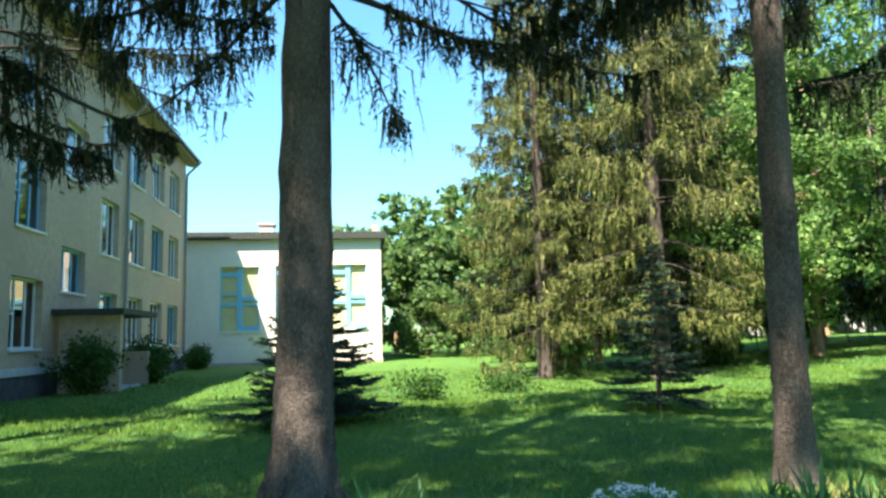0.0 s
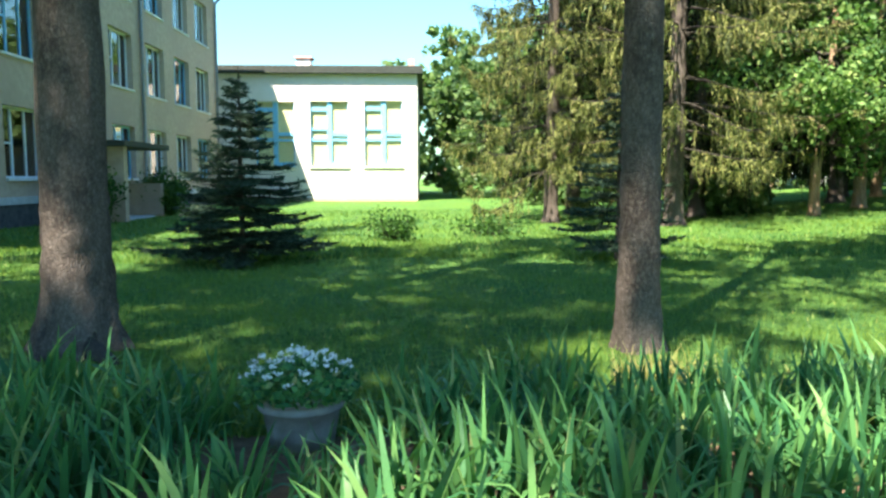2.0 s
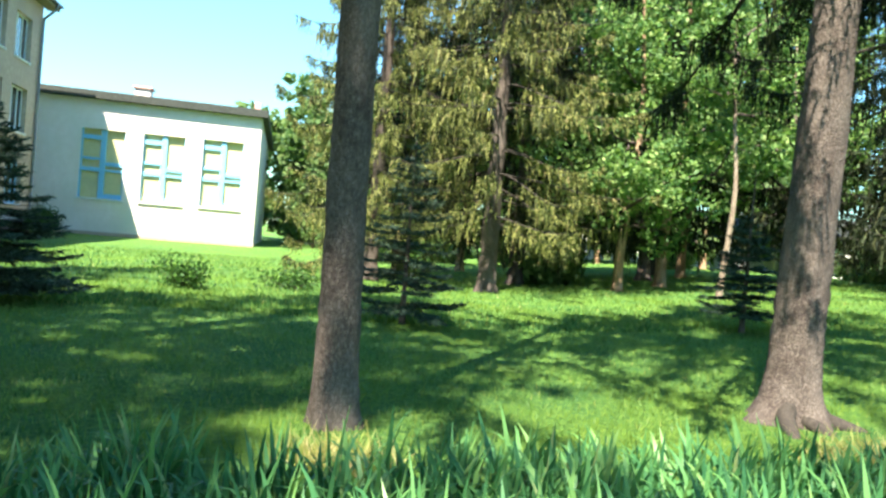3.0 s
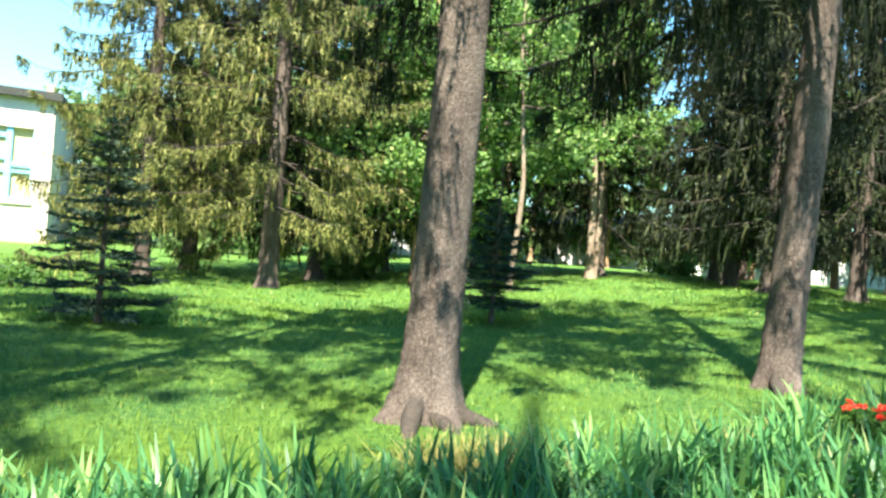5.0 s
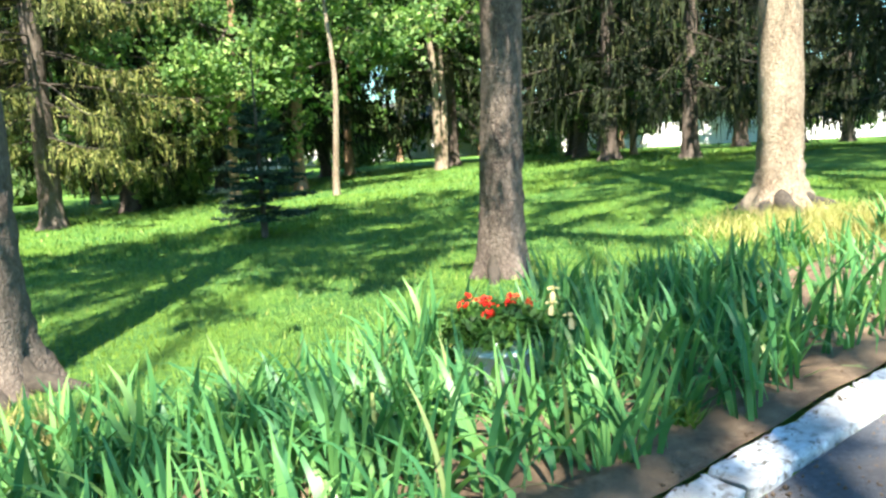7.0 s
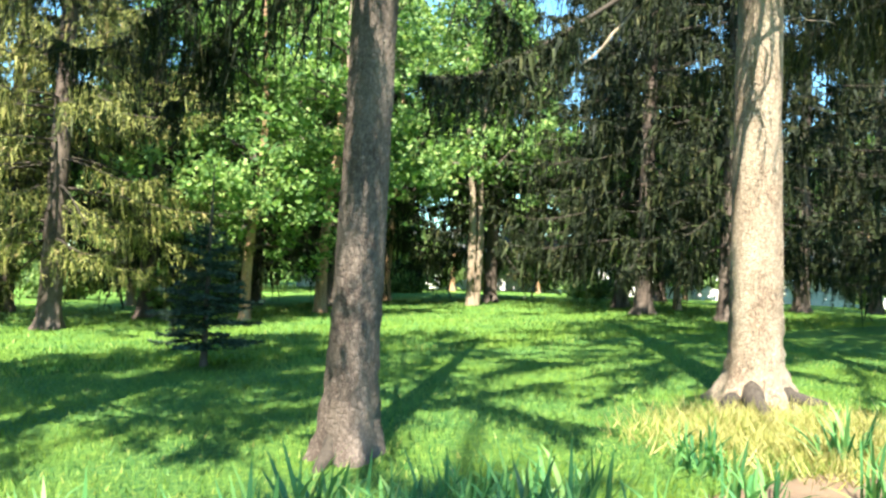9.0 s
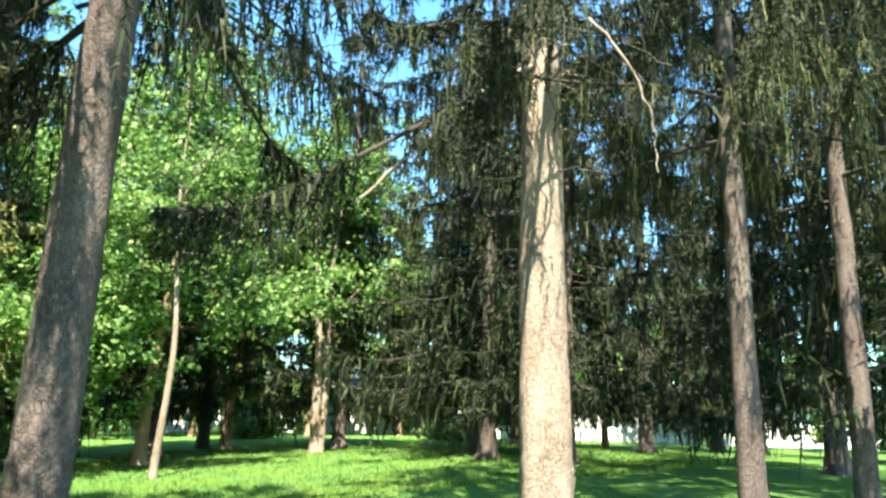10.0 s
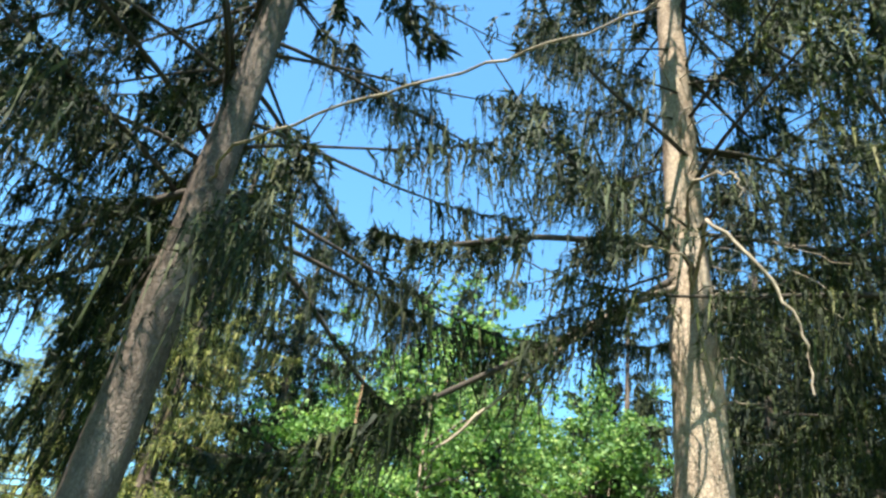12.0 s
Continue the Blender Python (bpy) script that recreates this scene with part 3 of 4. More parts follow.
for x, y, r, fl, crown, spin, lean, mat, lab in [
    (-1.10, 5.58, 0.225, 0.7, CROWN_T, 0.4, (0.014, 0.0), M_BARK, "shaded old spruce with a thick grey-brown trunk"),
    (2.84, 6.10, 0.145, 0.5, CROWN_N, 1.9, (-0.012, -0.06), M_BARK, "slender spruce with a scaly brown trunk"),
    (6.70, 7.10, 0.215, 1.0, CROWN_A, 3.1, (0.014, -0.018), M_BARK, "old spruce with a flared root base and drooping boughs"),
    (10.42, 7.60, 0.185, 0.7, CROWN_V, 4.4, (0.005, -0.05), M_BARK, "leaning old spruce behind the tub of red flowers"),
    (14.66, 8.48, 0.255, 1.0, CROWN_C, 0.9, (-0.02, -0.005), M_BARK_SUNLIT, "sunlit old spruce, flaking bark lightened as by sun, with exposed roots"),
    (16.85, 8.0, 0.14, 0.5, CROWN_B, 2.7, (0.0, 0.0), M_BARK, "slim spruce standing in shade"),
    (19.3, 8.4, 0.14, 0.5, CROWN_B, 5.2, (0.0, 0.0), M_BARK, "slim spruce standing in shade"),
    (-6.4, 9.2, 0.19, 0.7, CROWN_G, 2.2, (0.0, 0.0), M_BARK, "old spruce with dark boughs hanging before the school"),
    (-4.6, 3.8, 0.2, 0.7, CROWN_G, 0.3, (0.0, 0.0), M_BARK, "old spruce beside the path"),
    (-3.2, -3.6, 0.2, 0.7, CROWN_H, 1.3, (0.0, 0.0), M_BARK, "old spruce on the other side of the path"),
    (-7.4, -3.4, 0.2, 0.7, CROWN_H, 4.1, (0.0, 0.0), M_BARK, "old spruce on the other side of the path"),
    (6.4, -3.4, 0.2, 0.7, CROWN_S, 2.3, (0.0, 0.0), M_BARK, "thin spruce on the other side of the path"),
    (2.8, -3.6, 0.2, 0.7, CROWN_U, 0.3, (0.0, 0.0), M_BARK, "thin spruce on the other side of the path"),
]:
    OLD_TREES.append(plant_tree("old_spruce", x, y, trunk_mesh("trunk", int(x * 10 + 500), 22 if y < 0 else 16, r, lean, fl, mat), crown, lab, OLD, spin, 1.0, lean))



def dead_branch(tree, pts, r0=0.022):
    """A bare pale branch; pts in the world, from the trunk outwards."""
    o = np.array(tree.matrix_world.translation)
    p = np.array(pts, float) - o
    k = np.linspace(0, len(p) - 1, 5 * len(p))
    q = np.stack([np.interp(k, np.arange(len(p)), p[:, i]) for i in range(3)], 1)
    q[1:-1] = (q[:-2] + 2 * q[1:-1] + q[2:]) / 4
    g = np.random.default_rng(len(pts) * 7 + int(abs(pts[-1][0]) * 100))
    q[2:] += g.standard_normal(q[2:].shape) * 0.012
    tv, tf = tubes([(q, np.linspace(r0, r0 * 0.3, len(q)))], 6)
    child("dead_branch", mesh_np("dead_branch", tv, tf, M_DEADWOOD, True), tree, "bare pale dead branch")


T4, T5 = OLD_TREES[3], OLD_TREES[4]
dead_branch(T5, [(14.56, 8.44, 5.7), (13.85, 8.2, 5.2), (13.1, 8.2, 4.4), (12.45, 8.2, 3.7)], 0.035)
dead_branch(T4, [(10.45, 7.3, 5.15), (10.69, 6.9, 5.22), (11.64, 6.2, 5.2), (12.5, 5.45, 4.91), (12.94, 4.85, 4.6), (13.12, 4.1, 3.94)], 0.014)
dead_branch(T5, [(14.55, 8.4, 6.2), (14.2, 7.4, 6.0), (14.42, 7.0, 5.83), (14.42, 7.0, 5.55)], 0.018)
dead_branch(T5, [(14.56, 8.4, 5.6), (14.25, 7.2, 5.5), (14.55, 7.0, 4.97), (14.78, 7.0, 4.48), (14.76, 7.0, 4.05)], 0.020)
dead_branch(T5, [(14.56, 8.4, 5.3), (14.16, 7.4, 5.27), (13.7, 7.2, 5.15)], 0.016)
low_bough(T5, [(14.4, 8.4, 5.7), (13.6, 8.2, 4.95), (12.8, 8.1, 4.35), (12.0, 8.0, 3.75), (11.3, 7.9, 3.35), (10.9, 7.8, 3.3)], 191, 1.0)
low_bough(T5, [(14.35, 8.4, 6.05), (13.6, 7.7, 5.5), (12.89, 7.1, 5.0), (12.22, 6.7, 4.5), (11.9, 6.5, 4.45)], 192, 0.65)
low_bough(OLD_TREES[0], [(-1.0, 5.5, 4.35), (-0.4, 5.45, 4.1), (0.15, 5.4, 3.8), (0.6, 5.3, 3.7)], 199, 0.5)
low_bough(OLD_TREES[0], [(-1.2, 5.5, 4.5), (-1.9, 5.5, 4.35), (-2.5, 5.6, 4.15), (-2.9, 5.6, 4.15)], 189, 0.6)
low_bough(OLD_TREES[1], [(2.8, 6.0, 5.0), (2.0, 6.0, 4.85), (1.2, 5.9, 4.45), (0.5, 5.9, 4.3)], 188, 0.7)
low_bough(OLD_TREES[8], [(-4.5, 4.0, 4.1), (-3.6, 5.1, 3.85), (-2.85, 5.6, 3.4), (-2.15, 5.7, 3.15)], 197, 0.75)
low_bough(OLD_TREES[8], [(-4.5, 3.9, 3.7), (-3.7, 4.8, 3.45), (-3.1, 5.3, 3.1), (-2.6, 5.6, 2.95)], 198, 0.5)
low_bough(OLD_TREES[1], [(2.8, 6.1, 5.4), (2.1, 6.6, 5.2), (1.3, 7.2, 4.7), (0.8, 7.6, 4.6)], 187, 0.8)
low_bough(OLD_TREES[1], [(2.7, 6.0, 4.8), (1.9, 6.2, 4.6), (1.1, 6.5, 4.1)], 186, 0.6)
T3 = OLD_TREES[2]
low_bough(T3, [(6.8, 7.0, 5.4), (7.8, 6.4, 5.3), (8.8, 5.8, 4.9), (9.4, 5.5, 4.8)], 181, 1.0)
low_bough(T3, [(6.8, 7.0, 6.2), (7.6, 5.8, 6.1), (8.3, 4.6, 5.6), (8.6, 4.1, 5.5)], 180, 1.0)
low_bough(T3, [(6.8, 7.1, 5.1), (7.9, 7.6, 5.0), (9.0, 8.0, 4.6)], 179, 0.8)
low_bough(T4, [(10.4, 7.3, 7.4), (9.4, 7.2, 7.3), (8.4, 7.3, 6.6), (7.8, 7.3, 6.4)], 185, 0.9)
low_bough(T4, [(10.4, 7.4, 8.0), (9.6, 8.4, 8.0), (8.9, 9.4, 7.3), (8.5, 10.0, 7.2)], 184, 1.0)
low_bough(T4, [(10.4, 7.6, 4.6), (9.8, 8.6, 4.3), (9.2, 9.8, 3.6), (8.9, 10.6, 3.4)], 183, 1.1)
low_bough(T4, [(10.4, 7.5, 6.9), (9.9, 8.8, 6.7), (9.6, 10.2, 5.9), (9.5, 11.0, 5.8)], 182, 1.1)
low_bough(T4, [(10.4, 7.4, 5.2), (9.6, 7.6, 4.9), (8.8, 7.8, 4.2), (8.2, 7.9, 3.9)], 193, 1.0)
low_bough(T4, [(10.4, 7.5, 5.9), (9.7, 8.3, 5.6), (9.0, 9.2, 5.0), (8.5, 9.9, 4.8)], 194, 1.0)
low_bough(T4, [(10.4, 7.4, 6.6), (9.6, 7.9, 6.5), (8.7, 8.4, 5.9), (8.0, 8.8, 5.7)], 195, 0.9)
low_bough(T4, [(10.45, 7.3, 5.0), (11.1, 8.0, 4.9), (11.8, 8.7, 4.3), (12.3, 9.2, 4.2)], 196, 0.9)
_g = np.random.default_rng(99)
for k in range(34):
    z, az, L = _g.uniform(4.2, 8.6), _g.uniform(-2.6, 0.4), _g.uniform(0.5, 1.4)
    b = np.array([14.66 - 0.02 * z, 8.46, z])
    d = np.array([math.cos(az), math.sin(az), _g.uniform(-0.5, 0.25)])
    dead_branch(T5, [tuple(b), tuple(b + d * L * 0.5), tuple(b + d * L + np.array([0, 0, -0.25 * L]))], 0.009)


def root(tree, az, L, r):
    p = [(0.1 * math.cos(az), 0.1 * math.sin(az), 0.22), (0.38 * L * math.cos(az), 0.38 * L * math.sin(az), 0.06), (0.7 * L * math.cos(az + 0.15), 0.7 * L * math.sin(az + 0.15), 0.0), (L * math.cos(az + 0.2), L * math.sin(az + 0.2), -0.08)]
    q = np.array(p)
    k = np.linspace(0, 3, 10)
    q = np.stack([np.interp(k, np.arange(4), q[:, i]) for i in range(3)], 1)
    tv, tf = tubes([(q, np.linspace(r, r * 0.4, 10))], 9)
    child("root", mesh_np("root", tv, tf, tree.children[0].data.materials[0], True), tree)


for tr, az, L, r in ((T5, -2.3, 1.0, 0.13), (T5, -2.9, 0.8, 0.11), (T5, -0.6, 0.9, 0.12), (T5, -1.5, 0.6, 0.1), (OLD_TREES[2], -2.2, 0.75, 0.10), (OLD_TREES[2], -0.7, 0.75, 0.10), (OLD_TREES[2], -1.5, 0.6, 0.09), (T4, -2.4, 0.5, 0.08), (OLD_TREES[0], -0.8, 0.7, 0.1)):
    root(tr, az, L, r)

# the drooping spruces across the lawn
CROWN_D = spruce_crown(21, 17, 1.9, 3.9, 1.3, 0.75, 7, 0.66, 1.5, 0.22, M_NEEDLE_OLIVE_LIT, fine=20.0, fringe=7, side=0.28)
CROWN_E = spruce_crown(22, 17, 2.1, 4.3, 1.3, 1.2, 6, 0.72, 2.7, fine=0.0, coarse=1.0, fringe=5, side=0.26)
TRUNK_D = trunk_mesh("trunk", 77, 17, 0.24, (0, 0), 0.7)
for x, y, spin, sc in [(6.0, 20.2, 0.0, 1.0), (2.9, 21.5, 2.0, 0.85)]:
    plant_tree("weeping_spruce", x, y, TRUNK_D, CROWN_D, "tall spruce tinted a sunlit olive-green, with boughs drooping to the grass", "drooping spruces", spin, sc)
for i, (x, y, sc) in enumerate([(20.9, 20.2, 1.0), (21.7, 17.7, 0.9), (30, 24, 1.1), (38, 28, 1.1), (35.5, 23.5, 1.0), (25.5, 29, 1.1), (15.5, 33, 1.0), (30, 33, 1.15), (10.8, 30, 1.05), (26, 13.5, 1.0), (22.5, 9.5, 1.0), (3.8, 25.5, 0.95), (7.6, 24.5, 1.0), (22.8, 24.5, 0.95), (13.2, 28, 1.0), (19.5, 28.5, 1.0)] ):
    plant_tree("park_spruce", x, y, TRUNK_D, CROWN_E, "tall dark spruce in the shade of the park", "park spruces", i * 1.3, sc)

# young spruces on the lawn
CROWN_Y = young_crown(31, 2.68, 0.22, 1.25, 9, 0.19, 0.9, 1.5)
CROWN_Z = young_crown(32, 2.75, 0.30, 0.95, 7, 0.24, 0.8, 1.2)
CROWN_W = young_crown(33, 1.95, 0.40, 0.85, 8, 0.19, 0.7, 1.4)
TRUNK_Y = trunk_mesh("trunk", 31, 2.8, 0.045, (0, 0), 0.4, None, 0, 12)
for x, y, c, th, spin in [(-1.98, 10.9, CROWN_Y, 0.93, 0), (3.5, 12.1, CROWN_Z, 0.95, 1.4), (9.35, 13.0, CROWN_W, 0.68, 2.5)]:
    young = plant_tree("young_spruce", x, y, TRUNK_Y, c, "young dark blue-green spruce on the lawn", "young spruces", spin)
    young.children[0].scale = (1, 1, th)

# broad-leaved trees and a pine behind them
CROWN_L = leaf_crown(41, 11, 2.0, 3.4)
CROWN_M = leaf_crown(42, 8.5, 1.2, 3.0, 240, 70, 0.15)
TRUNK_L = trunk_mesh("trunk", 41, 10, 0.15, (0.02, 0.0), 0.5, M_BARK_PINE, 0.5, 14)
for i, (x, y, sc, c) in enumerate([(10.2, 22.0, 0.95, CROWN_M), (12.5, 24.5, 1.2, CROWN_L), (16.0, 31.0, 1.25, CROWN_L), (20.0, 30, 1.2, CROWN_L), (24, 23, 0.8, CROWN_M), (9, 28, 1.2, CROWN_L), (33, 30, 1.1, CROWN_M), (6.5, 31, 1.1, CROWN_L)]):
    plant_tree("broadleaf_tree", x, y, TRUNK_L, c, "broad-leaved tree with fresh green foliage", "broad-leaved trees", i * 2.1, sc, trunk_label="reddish-brown trunk")
FORK_A = trunk_mesh("trunk", 43, 9, 0.16, (-0.05, 0.0), 0.3, M_BARK_SUNLIT, 0.4, 14)
FORK_B = trunk_mesh("trunk", 44, 9, 0.13, (0.035, 0.02), 0.3, M_BARK_SUNLIT, 0.4, 14)
CROWN_K = leaf_crown(45, 11, 4.2, 3.0, 200, 70, 0.15)
forked = plant_tree("forked_tree", 17.8, 25.9, FORK_A, CROWN_K, "pale forked trunk with a high leafy crown", "", 0.5)
child("trunk", FORK_B, forked).location = (0.18, 0.05, 0)
plant_tree("bare_pine", 12.4, 20.1, trunk_mesh("trunk", 46, 8.5, 0.085, (0.0, 0.0), 0.4, M_BARK_SUNLIT, 0.5, 14), leaf_crown(47, 9.5, 4.8, 2.0, 90, 60, 0.13), "slender pale pine trunk with thin upper foliage", "", 1.0)
CROWN_F = leaf_crown(51, 11, 0.3, 4.2, 340, 17, 0.50, M_LEAF_FAR)
for i, (x, y, sc) in enumerate([(-1.5, 52, 0.95), (3.5, 55, 1.05), (7.5, 50, 1.0), (12, 48, 1.1), (1, 62, 1.2), (17, 46, 1.15), (23, 44, 1.2), (-9, 64, 0.95), (-15, 66, 0.92), (30, 47, 1.2), (38, 42, 1.2), (46, 36, 1.2), (8, 60, 1.3), (52, 28, 1.2), (48, 18, 1.2), (42, 12, 1.2), (36, 15, 1.0), (-4, 60, 1.1), (-1.0, 47, 0.5), (1.5, 46, 0.45), (5.0, 44, 0.6), (4, 74, 1.5), (14, 62, 1.4)]):
    plant_tree("far_tree", x, y, TRUNK_L, CROWN_F, "leafy tree at the far edge of the park", "far trees", i * 1.7, sc)

# ---- school building ----
TH = radians(7.4)
SCHOOL = Matrix.Translation((-13.1, 38.2, 0)) @ Matrix.Rotation(TH, 4, "Z")
# local x runs along the wing's front, local y away from the path; the main block's front is the plane x = 0


def wall_cells(bm, axis_name, a0, a1, z0, z1, d0, d1, holes):
    """A wall with openings cut through: boxes between the cut lines. axis_name: the way along it."""
    As = sorted({a0, a1, *[h[0] for h in holes], *[h[1] for h in holes]})
    Zs = sorted({z0, z1, *[h[2] for h in holes], *[h[3] for h in holes]})
    for lo, hi in zip(As, As[1:]):
        for c0, c1 in zip(Zs, Zs[1:]):
            if any(h[0] < (lo + hi) / 2 < h[1] and h[2] < (c0 + c1) / 2 < h[3] for h in holes):
                continue
            if axis_name == "y":
                box(bm, d0, d1, lo, hi, c0, c1)
            else:
                box(bm, lo, hi, d0, d1, c0, c1)
    bmesh.ops.remove_doubles(bm, verts=bm.verts, dist=0.0005)
    return bm


school = empty("school_building", SCHOOL, "three-storey beige school block in shade, with a brown eave", "building")
holes, wins = [], []
for z0, z1 in ((1.45, 3.25), (4.50, 6.40), (7.55, 9.42)):
    for s in (4.15, 7.0, 10.0, 13.1, 19.25, 22.3, 25.3, 28.3):
        wins.append((-s - 1.85, -s, z0, z1))
for z0, z1 in ((3.05, 4.35), (6.40, 8.10)):
    wins.append((-18.1, -16.25, z0, z1))
DOOR = (-17.35, -16.35, 0.30, 2.15)
holes = wins + [DOOR]
part("front_wall", wall_cells(bmesh.new(), "y", -31.5, -2.9, -0.5, 10.5, -0.45, 0.0, holes), M_PLASTER, school)
part("end_wall", box(bmesh.new(), -12, -0.45, -3.35, -2.9, -0.5, 10.5), M_PLASTER, school)
part("end_wall", box(bmesh.new(), -12, -0.45, -31.5, -31.05, -0.5, 10.5), M_PLASTER, school)
part("back_wall", box(bmesh.new(), -12.4, -12, -31.5, -2.9, -0.5, 10.5), M_PLASTER, school)
part("inner_wall", box(bmesh.new(), -5.2, -5.0, -31.05, -3.35, -0.5, 10.5), M_INNER, school)
for z in (0.25, 3.75, 6.85, 9.9):
    part("floor_slab", box(bmesh.new(), -12, -0.45, -31.05, -3.35, z, z + 0.25), M_INNER, school)


def roof_mesh():
    bm = bmesh.new()
    x0, x1, y0, y1, z, h = -13.0, 0.55, -32.1, -2.35, 10.5, 2.6
    v = [bm.verts.new(c) for c in ((x0, y0, z), (x1, y0, z), (x1, y1, z), (x0, y1, z), (x0, y0, z + 0.16), (x1, y0, z + 0.16), (x1, y1, z + 0.16), (x0, y1, z + 0.16),
                                   (-6.2, y0 + 6, z + h), (-6.2, y1 - 6, z + h))]
    for f in ((3, 2, 1, 0), (0, 1, 5, 4), (1, 2, 6, 5), (2, 3, 7, 6), (3, 0, 4, 7), (4, 5, 8), (5, 6, 9, 8), (6, 7, 9), (7, 4, 8, 9)):
        bm.faces.new([v[i] for i in f])
    return bm


part("roof", roof_mesh(), M_ROOF, school)
part("eave_soffit", box(bmesh.new(), 0.002, 0.53, -32.0, -2.4, 10.36, 10.495), M_EAVE, school, "brown boarded eave")
part("gutter", box(bmesh.new(), 0.56, 0.68, -32.1, -2.4, 10.52, 10.62, 0.02), M_PIPE, school)
for yy in (-12.45, -3.1, -24.9):
    tv, tf = tubes([(np.array([(0.62, yy, 10.5), (0.6, yy, 10.3), (0.12, yy, 9.8), (0.10, yy, 9.5), (0.10, yy, 5), (0.10, yy, 0.5), (0.25, yy, 0.35)]), np.full(7, 0.06))], 10)
    child("downpipe", mesh_np("downpipe", tv, tf, M_PIPE, True), school, "grey zinc downpipe")
part("plinth", wall_cells(bmesh.new(), "y", -31.5, -2.9, -0.5, 0.82, 0.0, 0.10, [(DOOR[0] - 0.4, DOOR[1] + 0.4, -0.5, 0.82)]), M_PLINTH, school, "dark rendered plinth")
part("ledge", wall_cells(bmesh.new(), "y", -31.5, -2.9, 0.82, 1.0, 0.0, 0.14, [(DOOR[0] - 0.4, DOOR[1] + 0.4, 0.82, 1.0)]), M_LEDGE, school, "pale painted ledge over the plinth")


def casement(parent, y0, y1, z0, z1, i):
    """A window in the front wall: frame, mullions, panes, sill and sometimes a cream panel that imitates reflections.
    """
    w = empty("window", Matrix.Identity(4), "", "")
    w.parent = parent
    w.matrix_parent_inverse = Matrix.Identity(4)
    w.matrix_basis = Matrix.Identity(4)
    bm = bmesh.new()
    f = 0.07
    for a, b, c, d in ((y0, y0 + f, z0, z1), (y1 - f, y1, z0, z1), (y0 + f, y1 - f, z0, z0 + f), (y0 + f, y1 - f, z1 - f, z1)):
        box(bm, -0.26, -0.19, a, b, c, d)
    m1 = y0 + (y1 - y0) * 0.36
    m2 = y0 + (y1 - y0) * 0.70
    for m in (m1, m2):
        box(bm, -0.255, -0.195, m - 0.035, m + 0.035, z0 + f, z1 - f)
    if z1 - z0 > 1.4:
        box(bm, -0.255, -0.195, y0 + f, m1 - 0.035, z0 + 0.48 * (z1 - z0), z0 + 0.48 * (z1 - z0) + 0.05)
    part("frame", bm, M_FRAME if i % 3 else M_BLUE, w)
    p = part("pane", box(bmesh.new(), -0.228, -0.222, y0 + f, y1 - f, z0 + f, z1 - f), M_GLASS, w)
    p.visible_shadow = False
    part("sill", box(bmesh.new(), -0.19, 0.06, y0, y1, z0 - 0.05, z0 + 0.012), M_SILL, w)
    # Pleated cream panel added behind the pane to imitate bright reflected bands.
    if i % 2 == 0:
        n = 26
        ys = np.linspace(y0 + 0.05, y0 + (y1 - y0) * (0.45 + 0.25 * (i % 3)), n)
        xs = -0.42 + 0.03 * np.sin(np.arange(n) * 1.7)
        V = np.concatenate([np.stack([xs, ys, np.full(n, z0 + 0.06)], 1), np.stack([xs, ys, np.full(n, z1 + 0.05)], 1)])
        F = np.array([(k, k + 1, n + k + 1, n + k) for k in range(n - 1)])
        child("curtain", mesh_np("curtain", V, F, M_PANE_REFLECTION, True), w, "cream panel imitating a reflection in the pane")


for i, (a, b, c, d) in enumerate(wins):
    casement(school, a, b, c, d, i)
bm = box(bmesh.new(), -0.32, -0.26, DOOR[0], DOOR[1], DOOR[2], DOOR[3])
for zz in (0.45, 1.3):
    box(bm, -0.26, -0.245, DOOR[0] + 0.15, DOOR[1] - 0.15, zz, zz + 0.65, 0.008)
part("door", bm, M_DOOR, school, "brown panelled door")
part("canopy", box(bmesh.new(), 0.0, 1.9, -18.7, -15.2, 2.35, 2.52, 0.02), M_ROOF, school, "dark flat canopy over the entrance")
part("canopy_wall", box(bmesh.new(), 0.15, 1.75, -18.45, -18.2, -0.2, 2.35), M_PLASTER, school)
part("canopy_wall", box(bmesh.new(), 0.15, 1.75, -15.7, -15.45, -0.2, 1.3), M_PLASTER, school)
part("doorstep", box(bmesh.new(), 0.0, 1.6, -18.1, -15.8, -0.2, 0.30, 0.02), M_LEDGE, school)

# the low hall beside it
hall = empty("school_hall", SCHOOL, "white plastered single-storey hall with tall boarded windows", "building")
hw = [(1.20, 3.25, 2.08, 5.50), (4.08, 6.10, 2.10, 5.53), (6.95, 8.97, 2.12, 5.57)]
part("front_wall", wall_cells(bmesh.new(), "x", -8, 9.75, 0.42, 6.95, 0.0, 0.4, hw), M_WING, hall)
part("base_course", box(bmesh.new(), -8, 9.8, -0.05, 0.4, -0.4, 0.42), M_PLASTER, hall, "stained beige base course")
part("side_wall", box(bmesh.new(), 9.35, 9.75, 0.4, 16, -0.4, 6.95), M_WING, hall)
part("side_wall", box(bmesh.new(), -8, -7.6, 0.4, 16, -0.4, 6.95), M_WING, hall)
part("back_wall", box(bmesh.new(), -8, 9.75, 16, 16.4, -0.4, 6.95), M_WING, hall)
part("roof_slab", box(bmesh.new(), -8.2, 10.05, -0.35, 16.7, 6.95, 7.34, 0.02), M_ROOF, hall, "flat dark roof with a projecting edge")
ch = part("chimney", box(bmesh.new(), 2.85, 3.65, 3.2, 4.0, 7.34, 8.25, 0.02), M_WING, hall)
